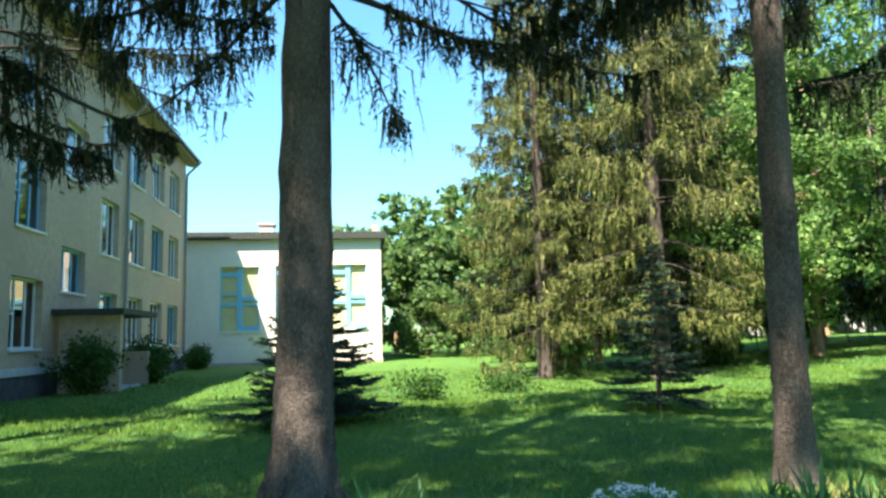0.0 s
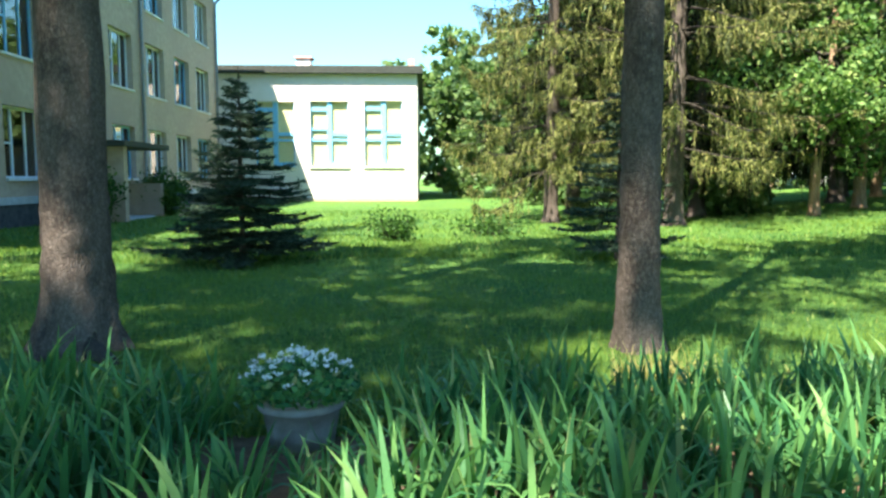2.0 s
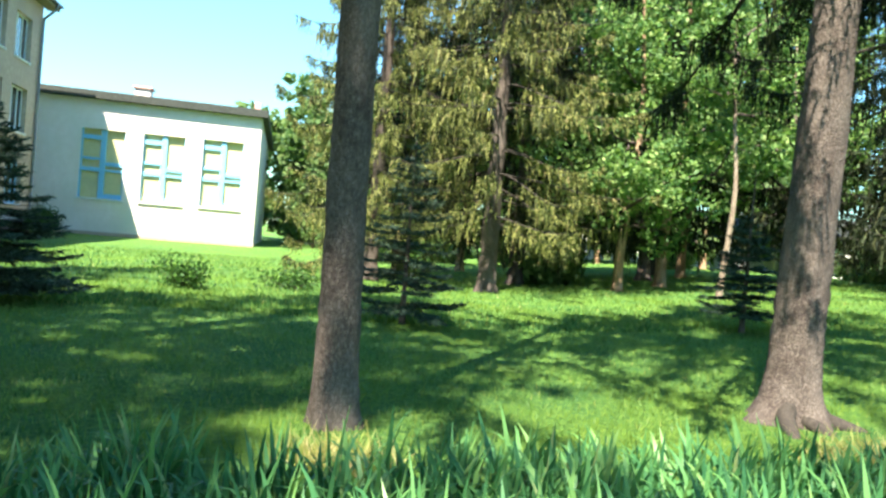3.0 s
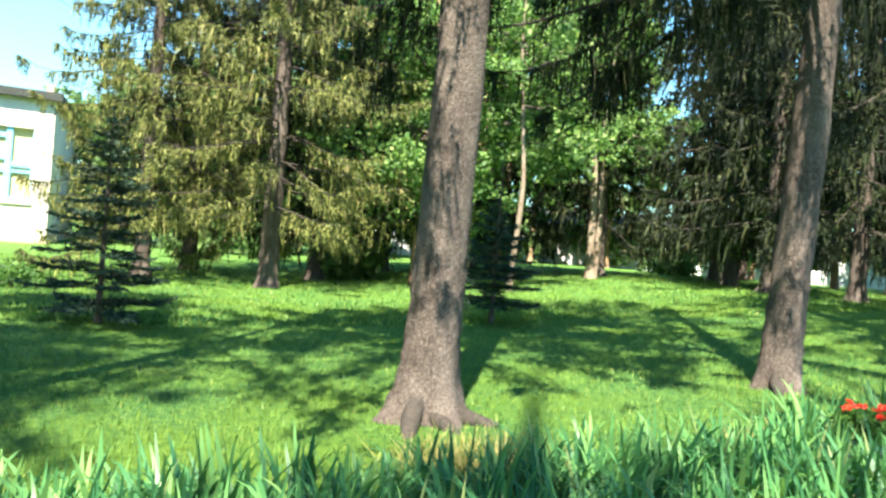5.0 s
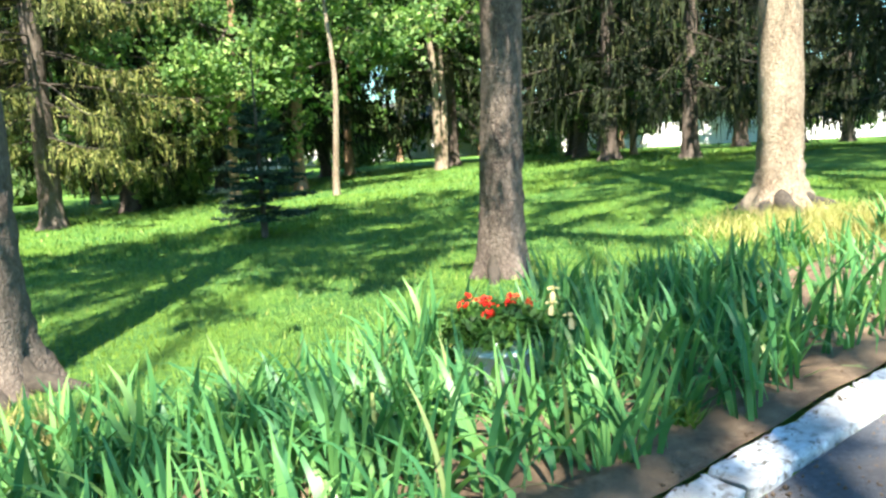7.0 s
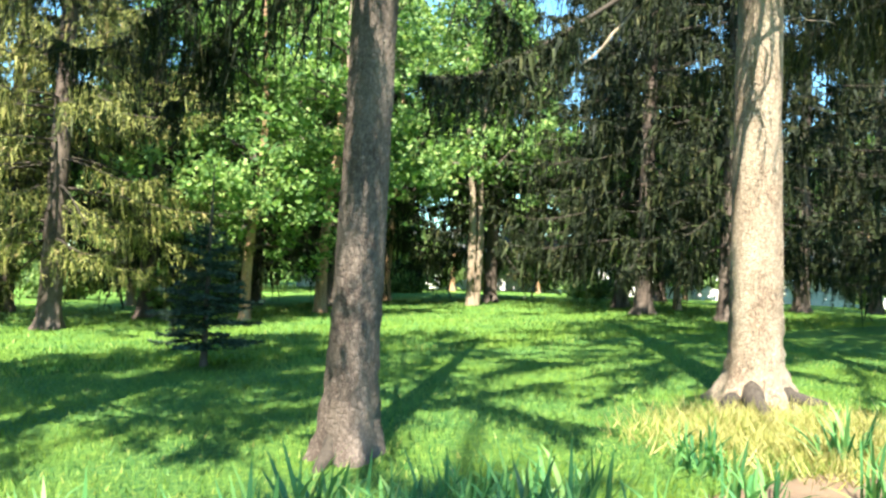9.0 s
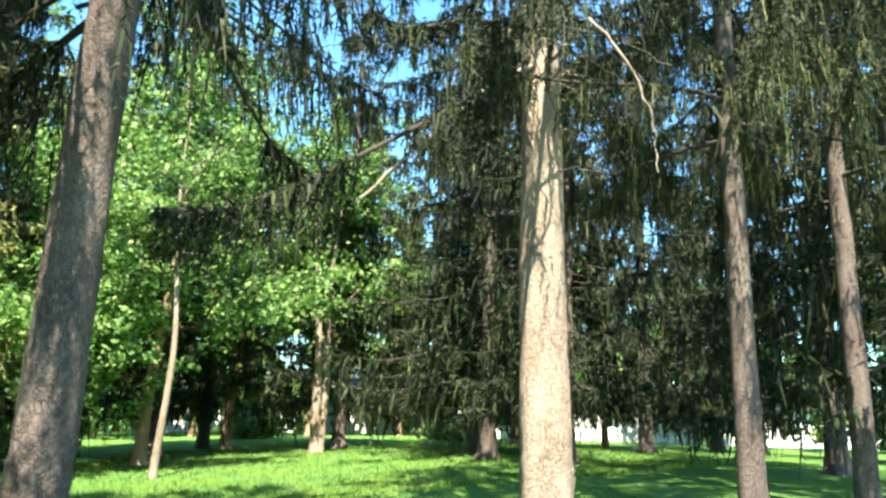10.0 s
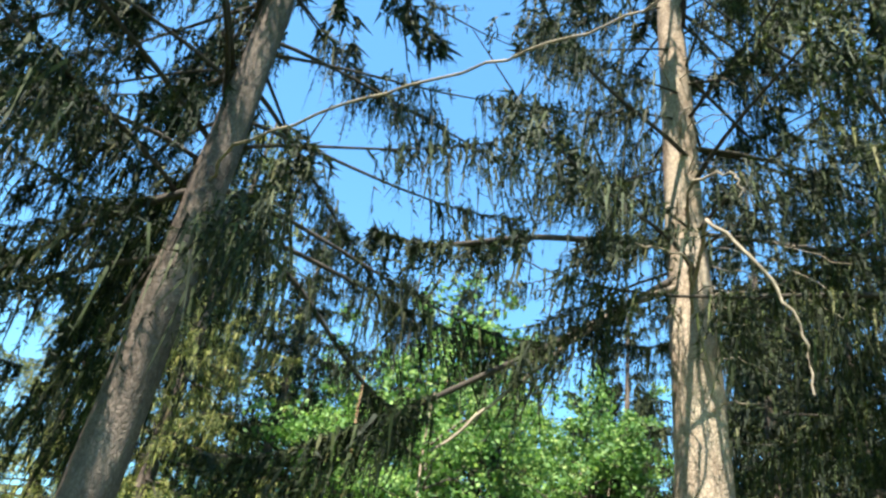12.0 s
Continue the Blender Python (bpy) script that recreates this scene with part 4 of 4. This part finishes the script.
part("cap", box(bmesh.new(), 2.75, 3.75, 3.1, 4.1, 8.25, 8.36, 0.01), M_BRICKRED, ch)
part("vent", box(bmesh.new(), 9.3, 9.6, 0.2, 0.5, 7.34, 7.75, 0.02), M_BRICKRED, hall)
for a, b, c, d in hw:
    w = empty("window", Matrix.Identity(4), "", "")
    w.parent = hall
    w.matrix_basis = Matrix.Identity(4)
    part("board", box(bmesh.new(), a, b, 0.24, 0.27, c, d), M_BOARD, w, "yellow panels behind the window bars")
    mid = a + (b - a) * 0.50
    bm = bmesh.new()
    box(bm, mid - 0.13, mid + 0.13, 0.10, 0.236, c, d, 0.01)
    part("mullion", bm, M_BLUE, w)
    for z0, z1, x0, x1 in ((c + 1.62, c + 1.82, mid + 0.13, b - 0.02), (c + 1.32, c + 1.52, a + 0.02, mid - 0.13), (c, c + 0.24, mid + 0.13, b - 0.02), (d - 0.52, d - 0.30, a + 0.02, mid - 0.13),
                           (c + 1.90, c + 2.02, a + 0.02, mid - 0.13), (c + 1.34, c + 1.46, mid + 0.13, b - 0.02)):
        part("rail", box(bmesh.new(), x0, x1, 0.12, 0.236, z0, z1, 0.01), M_BLUE, w)
    for x0, x1 in ((a, a + 0.06), (b - 0.06, b)):
        part("stile", box(bmesh.new(), x0, x1, 0.10, 0.236, c, d), M_BLUE, w)
    part("sill", box(bmesh.new(), a - 0.08, b + 0.08, -0.10, 0.236, c - 0.09, c - 0.002), M_SILL, w)

# ---- far side of the park ----
A, B = Vector((15, 56, 0)), Vector((64, 36, 0))
ang = math.atan2(B.y - A.y, B.x - A.x)
LEN = (B - A).length
house = empty("white_house", Matrix.Translation((A.x, A.y, 1.0)) @ Matrix.Rotation(ang, 4, "Z"), "long low white house glimpsed behind the trees", "house")
hh = [(x, x + 1.1, 1.0, 2.1) for x in np.arange(2.5, LEN - 3, 4.2)]
part("wall", wall_cells(bmesh.new(), "x", 0, LEN, -0.5, 2.7, 0, 0.4, hh), M_HOUSE, house)
part("wall", box(bmesh.new(), 0, LEN, 8, 8.4, -0.5, 2.7), M_HOUSE, house)
part("wall", box(bmesh.new(), 0, 0.4, 0.4, 8, -0.5, 2.7), M_HOUSE, house)
part("wall", box(bmesh.new(), LEN - 0.4, LEN, 0.4, 8, -0.5, 2.7), M_HOUSE, house)
bm = bmesh.new()
vs = [bm.verts.new(c) for c in ((-0.5, -0.6, 2.7), (LEN + 0.5, -0.6, 2.7), (LEN + 0.5, 9, 2.7), (-0.5, 9, 2.7), (-0.5, 4.2, 4.4), (LEN + 0.5, 4.2, 4.4))]
for f in ((0, 1, 5, 4), (2, 3, 4, 5), (0, 4, 3), (1, 2, 5), (3, 2, 1, 0)):
    bm.faces.new([vs[i] for i in f])
part("roof", bm, M_ROOF, house)
for a, b, c, d in hh:
    w = empty("window", Matrix.Identity(4), "", "")
    w.parent = house
    w.matrix_basis = Matrix.Identity(4)
    bm = bmesh.new()
    for x0, x1, z0, z1 in ((a, a + 0.08, c, d), (b - 0.08, b, c, d), (a + 0.08, b - 0.08, c, c + 0.08), (a + 0.08, b - 0.08, d - 0.08, d), ((a + b) / 2 - 0.03, (a + b) / 2 + 0.03, c + 0.08, d - 0.08)):
        box(bm, x0, x1, 0.12, 0.2, z0, z1)
    part("frame", bm, M_FRAME, w)
    part("pane", box(bmesh.new(), a + 0.08, b - 0.08, 0.15, 0.17, c + 0.08, d - 0.08), M_GLASS, w)

# ---- shrubs and flower tubs ----
def shrub(name, x, y, h, r, seed, label, category="shrub", material=None, n=1500, size=0.07):
    rng = np.random.default_rng(seed)
    t = empty(name, pose(x, y, gz(x, y)), label, category)
    stems, P = [], []
    for k in range(16):
        az, tilt = rng.uniform(0, 6.28), rng.uniform(0.1, 0.9)
        tip = np.array([math.cos(az) * r * tilt, math.sin(az) * r * tilt, h * rng.uniform(0.6, 1.0) * (1 - 0.35 * tilt)])
        s = np.linspace(0, 1, 5)[:, None]
        pts = tip * s + rng.standard_normal((5, 3)) * 0.02
        pts[0] = (0, 0, -0.03)
        stems.append((pts, np.linspace(0.012, 0.003, 5)))
        for q in np.linspace(0.25, 1, 8):
            P.append(tip * q + rng.standard_normal((n // 128, 3)) * 0.16 * r)
    P = np.concatenate(P)
    P = P[P[:, 2] > 0.02]
    k = len(P)
    a = rng.standard_normal((k, 3))
    a /= np.linalg.norm(a, axis=1)[:, None]
    b = np.cross(a, rng.standard_normal((k, 3)))
    b /= np.linalg.norm(b, axis=1)[:, None]
    w = (size * rng.uniform(0.6, 1.3, k))[:, None]
    V = np.stack([P - a * w * 0.6, P + b * w * 0.32, P + a * w * 0.6, P - b * w * 0.32], 1).reshape(-1, 3)
    tv, tf = tubes(stems, 5)
    child("stems", mesh_np("stems", tv, tf, M_TWIG), t)
    child("foliage", mesh_np("foliage", V, np.arange(4 * k).reshape(-1, 4), material or M_SHRUB), t)
    return t


shrub("lawn_bush", -0.5, 14.9, 0.55, 0.75, 61, "low leafy bush at the edge of the tree shade")
shrub("lawn_bush", 1.3, 16.4, 0.35, 0.9, 62, "low leafy weeds at the edge of the tree shade")
for s, off, h, r, sd in ((19.3, 1.2, 1.7, 0.9, 63), (15.0, 1.5, 1.6, 1.1, 64), (13.4, 1.0, 1.2, 0.8, 65), (4.0, 0.9, 1.3, 0.8, 66)):
    p = SCHOOL @ Vector((off, -s, 0))
    shrub("school_shrub", p.x, p.y, h, r, sd, "dark green clipped shrub beside the school wall", n=5200, size=0.10)


for k, (x, y, h, r) in enumerate([(19.0, 40, 1.2, 1.8), (28.0, 36.5, 1.1, 1.7), (10.0, 37, 2.0, 1.9), (6.5, 39, 1.8, 1.8), (8.5, 24.5, 1.5, 1.3), (3.5, 34, 1.2, 1.6)]):
    shrub("park_shrub", x, y, h, r, 600 + k, "leafy green undergrowth beneath the park trees", n=3200, size=0.24, material=M_LEAF_FAR)


def lathe(profile, sides=28):
    """A turned shape from (radius, height) pairs."""
    ang = np.linspace(0, 2 * np.pi, sides, endpoint=False)
    V = np.concatenate([np.stack([r * np.cos(ang), r * np.sin(ang), np.full(sides, z)], 1) for r, z in profile])
    n = len(profile)
    i, j = np.meshgrid(np.arange(n - 1), np.arange(sides), indexing="ij")
    i, j = i.ravel(), j.ravel()
    return V, np.stack([i * sides + j, i * sides + (j + 1) % sides, (i + 1) * sides + (j + 1) % sides, (i + 1) * sides + j], 1)


def flower_pot(x, y, r, h, body, petals, blooms, label, bush, seed, spread, bloom_r, petal_n, leaf=0.035, green=None):
    rng = np.random.default_rng(seed)
    t = empty("flower_pot", pose(x, y, gz(x, y)), label, "flower pot")
    prof = [(0.01, 0.0), (r * 0.74, 0.0), (r * 0.80, h * 0.3), (r * 0.89, h * 0.66), (r * 0.98, h * 0.67), (r * 1.00, h * 0.72), (r * 0.95, h * 0.76), (r * 0.94, h * 0.82), (r * 1.03, h * 0.84), (r * 1.06, h * 0.92), (r * 1.04, h), (r * 0.94, h), (r * 0.90, h * 0.86)]
    V, F = lathe(prof)
    child("pot", mesh_np("pot", V, F, body, True), t)
    V, F = lathe([(r * 0.92, h * 0.88), (r * 0.5, h * 0.91), (0.01, h * 0.92)])
    child("soil", mesh_np("soil", V, F, M_SOIL, True), t)
    n = 2600
    az, rr = rng.uniform(0, 6.28, n), r * spread * np.sqrt(rng.uniform(0, 1, n))
    z = h * 0.9 + bush * rng.uniform(0.05, 1.0, n) * (1 - 0.55 * (rr / (r * spread)) ** 2)
    P = np.stack([rr * np.cos(az), rr * np.sin(az), z], 1)
    a = rng.standard_normal((n, 3))
    a /= np.linalg.norm(a, axis=1)[:, None]
    b = np.cross(a, rng.standard_normal((n, 3)))
    b /= np.linalg.norm(b, axis=1)[:, None]
    w = (leaf * rng.uniform(0.6, 1.4, n))[:, None]
    V = np.stack([P - a * w * 0.7, P + b * w * 0.35, P + a * w * 0.7, P - b * w * 0.35], 1).reshape(-1, 3)
    child("foliage", mesh_np("foliage", V, np.arange(4 * n).reshape(-1, 4), green or M_IRIS), t)
    stems = []
    for k in range(blooms):
        az, q = rng.uniform(0, 6.28), math.sqrt(rng.uniform(0, 1))
        c = np.array([math.cos(az) * r * spread * q, math.sin(az) * r * spread * q, h * 0.92 + bush * (1.08 - 0.5 * q * q) + rng.uniform(-0.01, 0.035)])
        stems.append((np.array([[c[0] * 0.5, c[1] * 0.5, h * 0.88], c * np.array([0.85, 0.85, 0.9]), c]), np.array([0.003, 0.003, 0.002])))
        m = petal_n
        pz = c + rng.standard_normal((m, 3)) * bloom_r * np.array([0.55, 0.55, 0.32])
        a = rng.standard_normal((m, 3))
        a[:, 2] *= 0.4
        a /= np.linalg.norm(a, axis=1)[:, None]
        b = np.cross(a, rng.standard_normal((m, 3)))
        b /= np.linalg.norm(b, axis=1)[:, None]
        w = bloom_r * 0.75
        V = np.stack([pz - a * w * 0.5, pz + b * w * 0.5, pz + a * w * 0.5, pz - b * w * 0.5], 1).reshape(-1, 3)
        child("bloom", mesh_np("bloom", V, np.arange(4 * m).reshape(-1, 4), petals), t)
    tv, tf = tubes(stems, 4)
    child("stems", mesh_np("stems", tv, tf, M_IRIS), t)
    return t


flower_pot(1.0, 4.0, 0.20, 0.26, M_POT, M_PETAL_W, 60, "grey pot full of small white flowers among the irises", 0.15, 71, 1.3, 0.017, 14)
flower_pot(9.15, 5.3, 0.22, 0.25, M_TYRE, M_PETAL_R, 9, "white tub with red flowers among the irises", 0.17, 75, 1.2, 0.024, 24, 0.040, M_SHRUB)


# ---- irises ----
def iris_mesh(seed, leaves, length, floppy):
    rng = np.random.default_rng(seed)
    V, F, base = [], [], 0
    for k in range(leaves):
        az = rng.uniform(0, 6.28)
        fan = rng.uniform(-0.6, 0.6) if k % 4 else rng.uniform(-1.2, 1.2)
        L = length * rng.uniform(0.65, 1.15)
        out = np.array([math.cos(az), math.sin(az), 0])
        side = np.array([-out[1], out[0], 0]) * math.cos(0.5) + out * math.sin(0.5)
        flop = floppy * rng.uniform(0.1, 1.0) ** 2
        n = 7
        root = np.array([rng.uniform(-0.19, 0.19), rng.uniform(-0.19, 0.19), -0.02])
        tilt, p = abs(fan) * 0.8, root.copy()
        pts = [p.copy()]
        for i in range(1, n):
            tilt += flop * (i / n) ** 1.5 * 0.9
            p = p + (out * math.sin(tilt) + np.array([0, 0, math.cos(tilt)])) * L / (n - 1)
            p[2] = max(p[2], 0.02)
            pts.append(p.copy())
        w = 0.0120 * rng.uniform(0.6, 1.4)
        prof = np.array([0.8, 1.0, 1.05, 1.0, 0.85, 0.55, 0.04]) * w
        pts = np.array(pts)
        V.append(np.concatenate([pts - side * prof[:, None], pts + side * prof[:, None]]))
        F.append(np.array([(base + i, base + n + i, base + n + i + 1, base + i + 1) for i in range(n - 1)]))
        base += 2 * n
    return mesh_np("iris_plant", np.concatenate(V), np.concatenate(F), M_IRIS, True)


IRIS = [iris_mesh(80 + i, 44, 0.44 + 0.03 * (i % 3), 1.0) for i in range(5)] + [iris_mesh(90 + i, 26, 0.52, 2.3) for i in range(2)]
rng = random.Random(5)
cells = [(-3.5 + 0.208 * i, 0.47 + 0.37 * j) for i in range(73) for j in range(4)]
for cx, co in cells:
    x, o = cx + rng.uniform(-0.10, 0.10), co + rng.uniform(-0.16, 0.16)
    y = kerb_y(x) + o
    if math.hypot(x - 1.0, y - 4.0) < 0.33 or math.hypot(x - 9.08, y - 5.25) < 0.40:
        continue
    low = 0.5 < x < 1.45 and 3.0 < y < 4.4
    if low and y > 3.55:
        continue
    if x > 10.8 and rng.random() < (x - 10.8) * 0.9:
        continue
    front = o < 0.75
    me = IRIS[rng.choice((5, 6)) if front and rng.random() < 0.8 else rng.randrange(5)]
    ob = new("iris_plant", me)
    sc = rng.uniform(0.85, 1.12) * (0.62 if low else 0.85 if math.hypot(x - 9.0, y - 4.9) < 0.33 else 1.0)
    ob.matrix_world = pose(x, y, gz(x, y), 0, 0, rng.uniform(0, 360)) @ Matrix.Scale(sc, 4)
    tagged(ob, "clump of green sword-shaped iris leaves in the bed", "iris", "irises in the flower bed")
for x, o in ((12.6, 1.9), (13.1, 0.8), (12.3, 1.1), (14.2, 1.2), (14.7, 1.7), (15.3, 1.0), (15.9, 1.5), (13.7, 1.6)):
    ob = new("iris_plant", IRIS[rng.randrange(5)])
    ob.matrix_world = pose(x, kerb_y(x) + o, gz(x, kerb_y(x) + o), 0, 0, rng.uniform(0, 360)) @ Matrix.Scale(0.85, 4)
    tagged(ob, "lone clump of green iris leaves on the grass", "iris", "irises in the flower bed")


def cream_bloom(x, y, h, seed):
    """A withered iris flower: a stalk with drooping cream petals."""
    g = np.random.default_rng(seed)
    t = empty("iris_flower", pose(x, y, gz(x, y)), "withered cream iris flower on a green stalk", "flower", "withered iris flowers")
    tv, tf = tubes([(np.array([[0, 0, -0.03], [0.01, 0, h * 0.5], [0.02, 0.01, h]]), np.array([0.005, 0.004, 0.003]))], 5)
    child("stalk", mesh_np("stalk", tv, tf, M_IRIS), t)
    V, F = [], []
    for k in range(6):
        az = k * 1.05 + g.uniform(-0.3, 0.3)
        o, sd = np.array([math.cos(az), math.sin(az), 0]), np.array([-math.sin(az), math.cos(az), 0])
        up = 1 if k % 2 else -1
        c = np.array([0.02, 0.01, h])
        ring = [c - sd * 0.006, c + sd * 0.006, c + o * 0.022 + sd * 0.014 + np.array([0, 0, 0.02 * up]), c + o * 0.022 - sd * 0.014 + np.array([0, 0, 0.02 * up]),
                c + o * 0.036 + sd * 0.012 + np.array([0, 0, -0.02 + 0.03 * up]), c + o * 0.036 - sd * 0.012 + np.array([0, 0, -0.02 + 0.03 * up])]
        b = 6 * k
        V += ring
        F += [(b, b + 1, b + 2, b + 3), (b + 3, b + 2, b + 4, b + 5)]
    child("petals", mesh_np("petals", np.array(V), np.array(F), M_CREAM), t, "cream withered petals")


for x, y, h, sd in ((9.54, 5.41, 0.36, 1), (9.50, 5.36, 0.30, 3), (9.43, 5.08, 0.30, 4)):
    cream_bloom(x, y, h, sd)


def grass_tuft(x, y, n, h, seed, label):
    g = np.random.default_rng(seed)
    az, tilt = g.uniform(0, 6.28, n), g.uniform(0.1, 1.0, n)
    d = np.stack([np.cos(az) * tilt, np.sin(az) * tilt, np.ones(n)], 1)
    P = np.stack([g.normal(0, 0.03, n), g.normal(0, 0.03, n), np.full(n, -0.01)], 1)
    sd = np.stack([-np.sin(az), np.cos(az), np.zeros(n)], 1) * 0.006
    L = (h * g.uniform(0.5, 1.2, n))[:, None]
    mid, tip = P + d * L * 0.55, P + d * L * np.array([1.15, 1.15, 0.75])
    V = np.stack([P - sd, P + sd, mid + sd * 0.8, mid - sd * 0.8, tip], 1).reshape(-1, 3)
    F = np.concatenate([np.stack([np.arange(n) * 5 + a for a in f], 1) for f in ((0, 1, 2), (0, 2, 3), (3, 2, 4))])
    ob = new("grass_tuft", mesh_np("grass_tuft", V, F, M_GRASS))
    ob.matrix_world = pose(x, y, gz(x, y))
    return tagged(ob, label, "grass tuft")


grass_tuft(9.52, 4.40, 70, 0.16, 3, "small green grass tuft on the bare soil")
grass_tuft(8.2, 4.28, 30, 0.10, 4, "small green grass tuft on the bare soil")
grass_tuft(11.3, 4.9, 60, 0.16, 5, "small green grass tuft on the bare soil")

# ---- grass ----
def blades(seed, n, region, h, w, keep=None, lean=0.35):
    g = np.random.default_rng(seed)
    X, O = g.uniform(region[0], region[1], n), g.uniform(0, 1, n) ** 1.7 * (region[3] - region[2]) + region[2]
    Y = kerb_y(X) + O
    if keep is not None:
        m = keep(X, Y, g)
        X, Y = X[m], Y[m]
    n = len(X)
    P = np.stack([X, Y, ground_z(X, Y) - 0.01], 1)
    az = g.uniform(0, 6.28, n)
    s = np.stack([np.cos(az), np.sin(az), np.zeros(n)], 1)
    d = g.standard_normal((n, 3)) * lean
    d[:, 2] = 1
    L = (h * g.uniform(0.5, 1.5, n))[:, None]
    ww = (w * g.uniform(0.6, 1.4, n))[:, None]
    V = np.stack([P - s * ww, P + s * ww, P + d * L], 1).reshape(-1, 3)
    return V, np.arange(3 * n).reshape(-1, 3)


V, F = blades(1, 160000, (-9, 19, 1.45, 13), 0.05, 0.0065)
tagged(new("grass", mesh_np("grass", V, F, M_GRASS)), "fresh green grass blades of the lawn", "grass", "", "stuff")
V, F = blades(2, 65000, (-10, 30, 9, 26), 0.075, 0.014)
tagged(new("grass", mesh_np("grass", V, F, M_GRASS)), "fresh green grass further across the lawn", "grass", "", "stuff")


def near_roots(X, Y, g):
    m = np.zeros(len(X), bool)
    for x, y, r in ((6.75, 5.75, 0.75), (13.9, 7.2, 1.5), (2.9, 5.3, 0.4), (8.95, 5.95, 0.35)):
        m |= np.hypot(X - x, Y - y) < r * g.uniform(0.3, 1, len(X))
    return m


V, F = blades(3, 120000, (1, 17, 1.2, 6), 0.13, 0.006, near_roots, 0.6)
tagged(new("dry_grass", mesh_np("dry_grass", V, F, M_DRY)), "dry yellowish grass around the tree roots", "grass", "", "stuff")

# ---- kerb ----
kerb = empty("kerb", Matrix.Identity(4), "whitewashed concrete kerb along the path", "kerb", "", "structure")
KA = math.atan(0.18)
KL = 1.0 * math.cos(KA)
stones = []
for i in range(4):
    r2 = random.Random(30 + i)
    bm = box(bmesh.new(), -0.49, 0.49, -0.18, 0.0, -0.2, 0.055, 0.018)
    bmesh.ops.subdivide_edges(bm, edges=[e for e in bm.edges if e.calc_length() > 0.3], cuts=15)
    for vtx in bm.verts:
        vtx.co += Vector((r2.uniform(-1, 1), r2.uniform(-1, 1), r2.uniform(-0.8, 0.8))) * 0.011
    me = bpy.data.meshes.new("kerb_stone")
    bm.to_mesh(me)
    bm.free()
    me.materials.append(M_KERB)
    stones.append(me)
rk = random.Random(9)
for i in range(-24, 36):
    x = i * KL
    ob = new("kerb_stone", stones[i % 4])
    ob.parent = kerb
    ob.matrix_basis = pose(x, kerb_y(x) + rk.uniform(-0.008, 0.008), float(road_z(x)) + rk.uniform(-0.006, 0.006), 0, -math.degrees(math.atan(float(road_z(x + 0.5) - road_z(x - 0.5)))), math.degrees(KA) + rk.uniform(-0.5, 0.5))

# soil crumbs and needles that lie along the kerb and on the path's edge
g = np.random.default_rng(12)
n = 5200
X = g.uniform(-4, 17, n)
O = np.where(g.random(n) < 0.62, -0.20 - np.abs(g.normal(0, 0.16, n)), g.normal(0.02, 0.05, n))
Y = kerb_y(X) + O
Z = np.where(O < -0.185, road_z(X) + 0.006, np.where(O < 0.0, road_z(X) + 0.055, ground_z(X, Y) + 0.004))
P = np.stack([X, Y, Z], 1)
R = (0.004 + 0.011 * g.random(n) ** 3)[:, None, None]
tet = np.array([[1, 0, -0.3], [-0.5, 0.87, -0.3], [-0.5, -0.87, -0.3], [0, 0, 0.8]])
V = P[:, None] + R * (tet[None] + g.normal(0, 0.25, (n, 4, 3)))
F = (np.arange(n)[:, None, None] * 4 + np.array([[0, 1, 3], [1, 2, 3], [2, 0, 3], [0, 2, 1]])[None]).reshape(-1, 3)
tagged(new("soil_crumbs", mesh_np("soil_crumbs", V.reshape(-1, 3), F, M_SOIL)), "brown soil crumbs strewn along the kerb", "soil", "", "stuff")
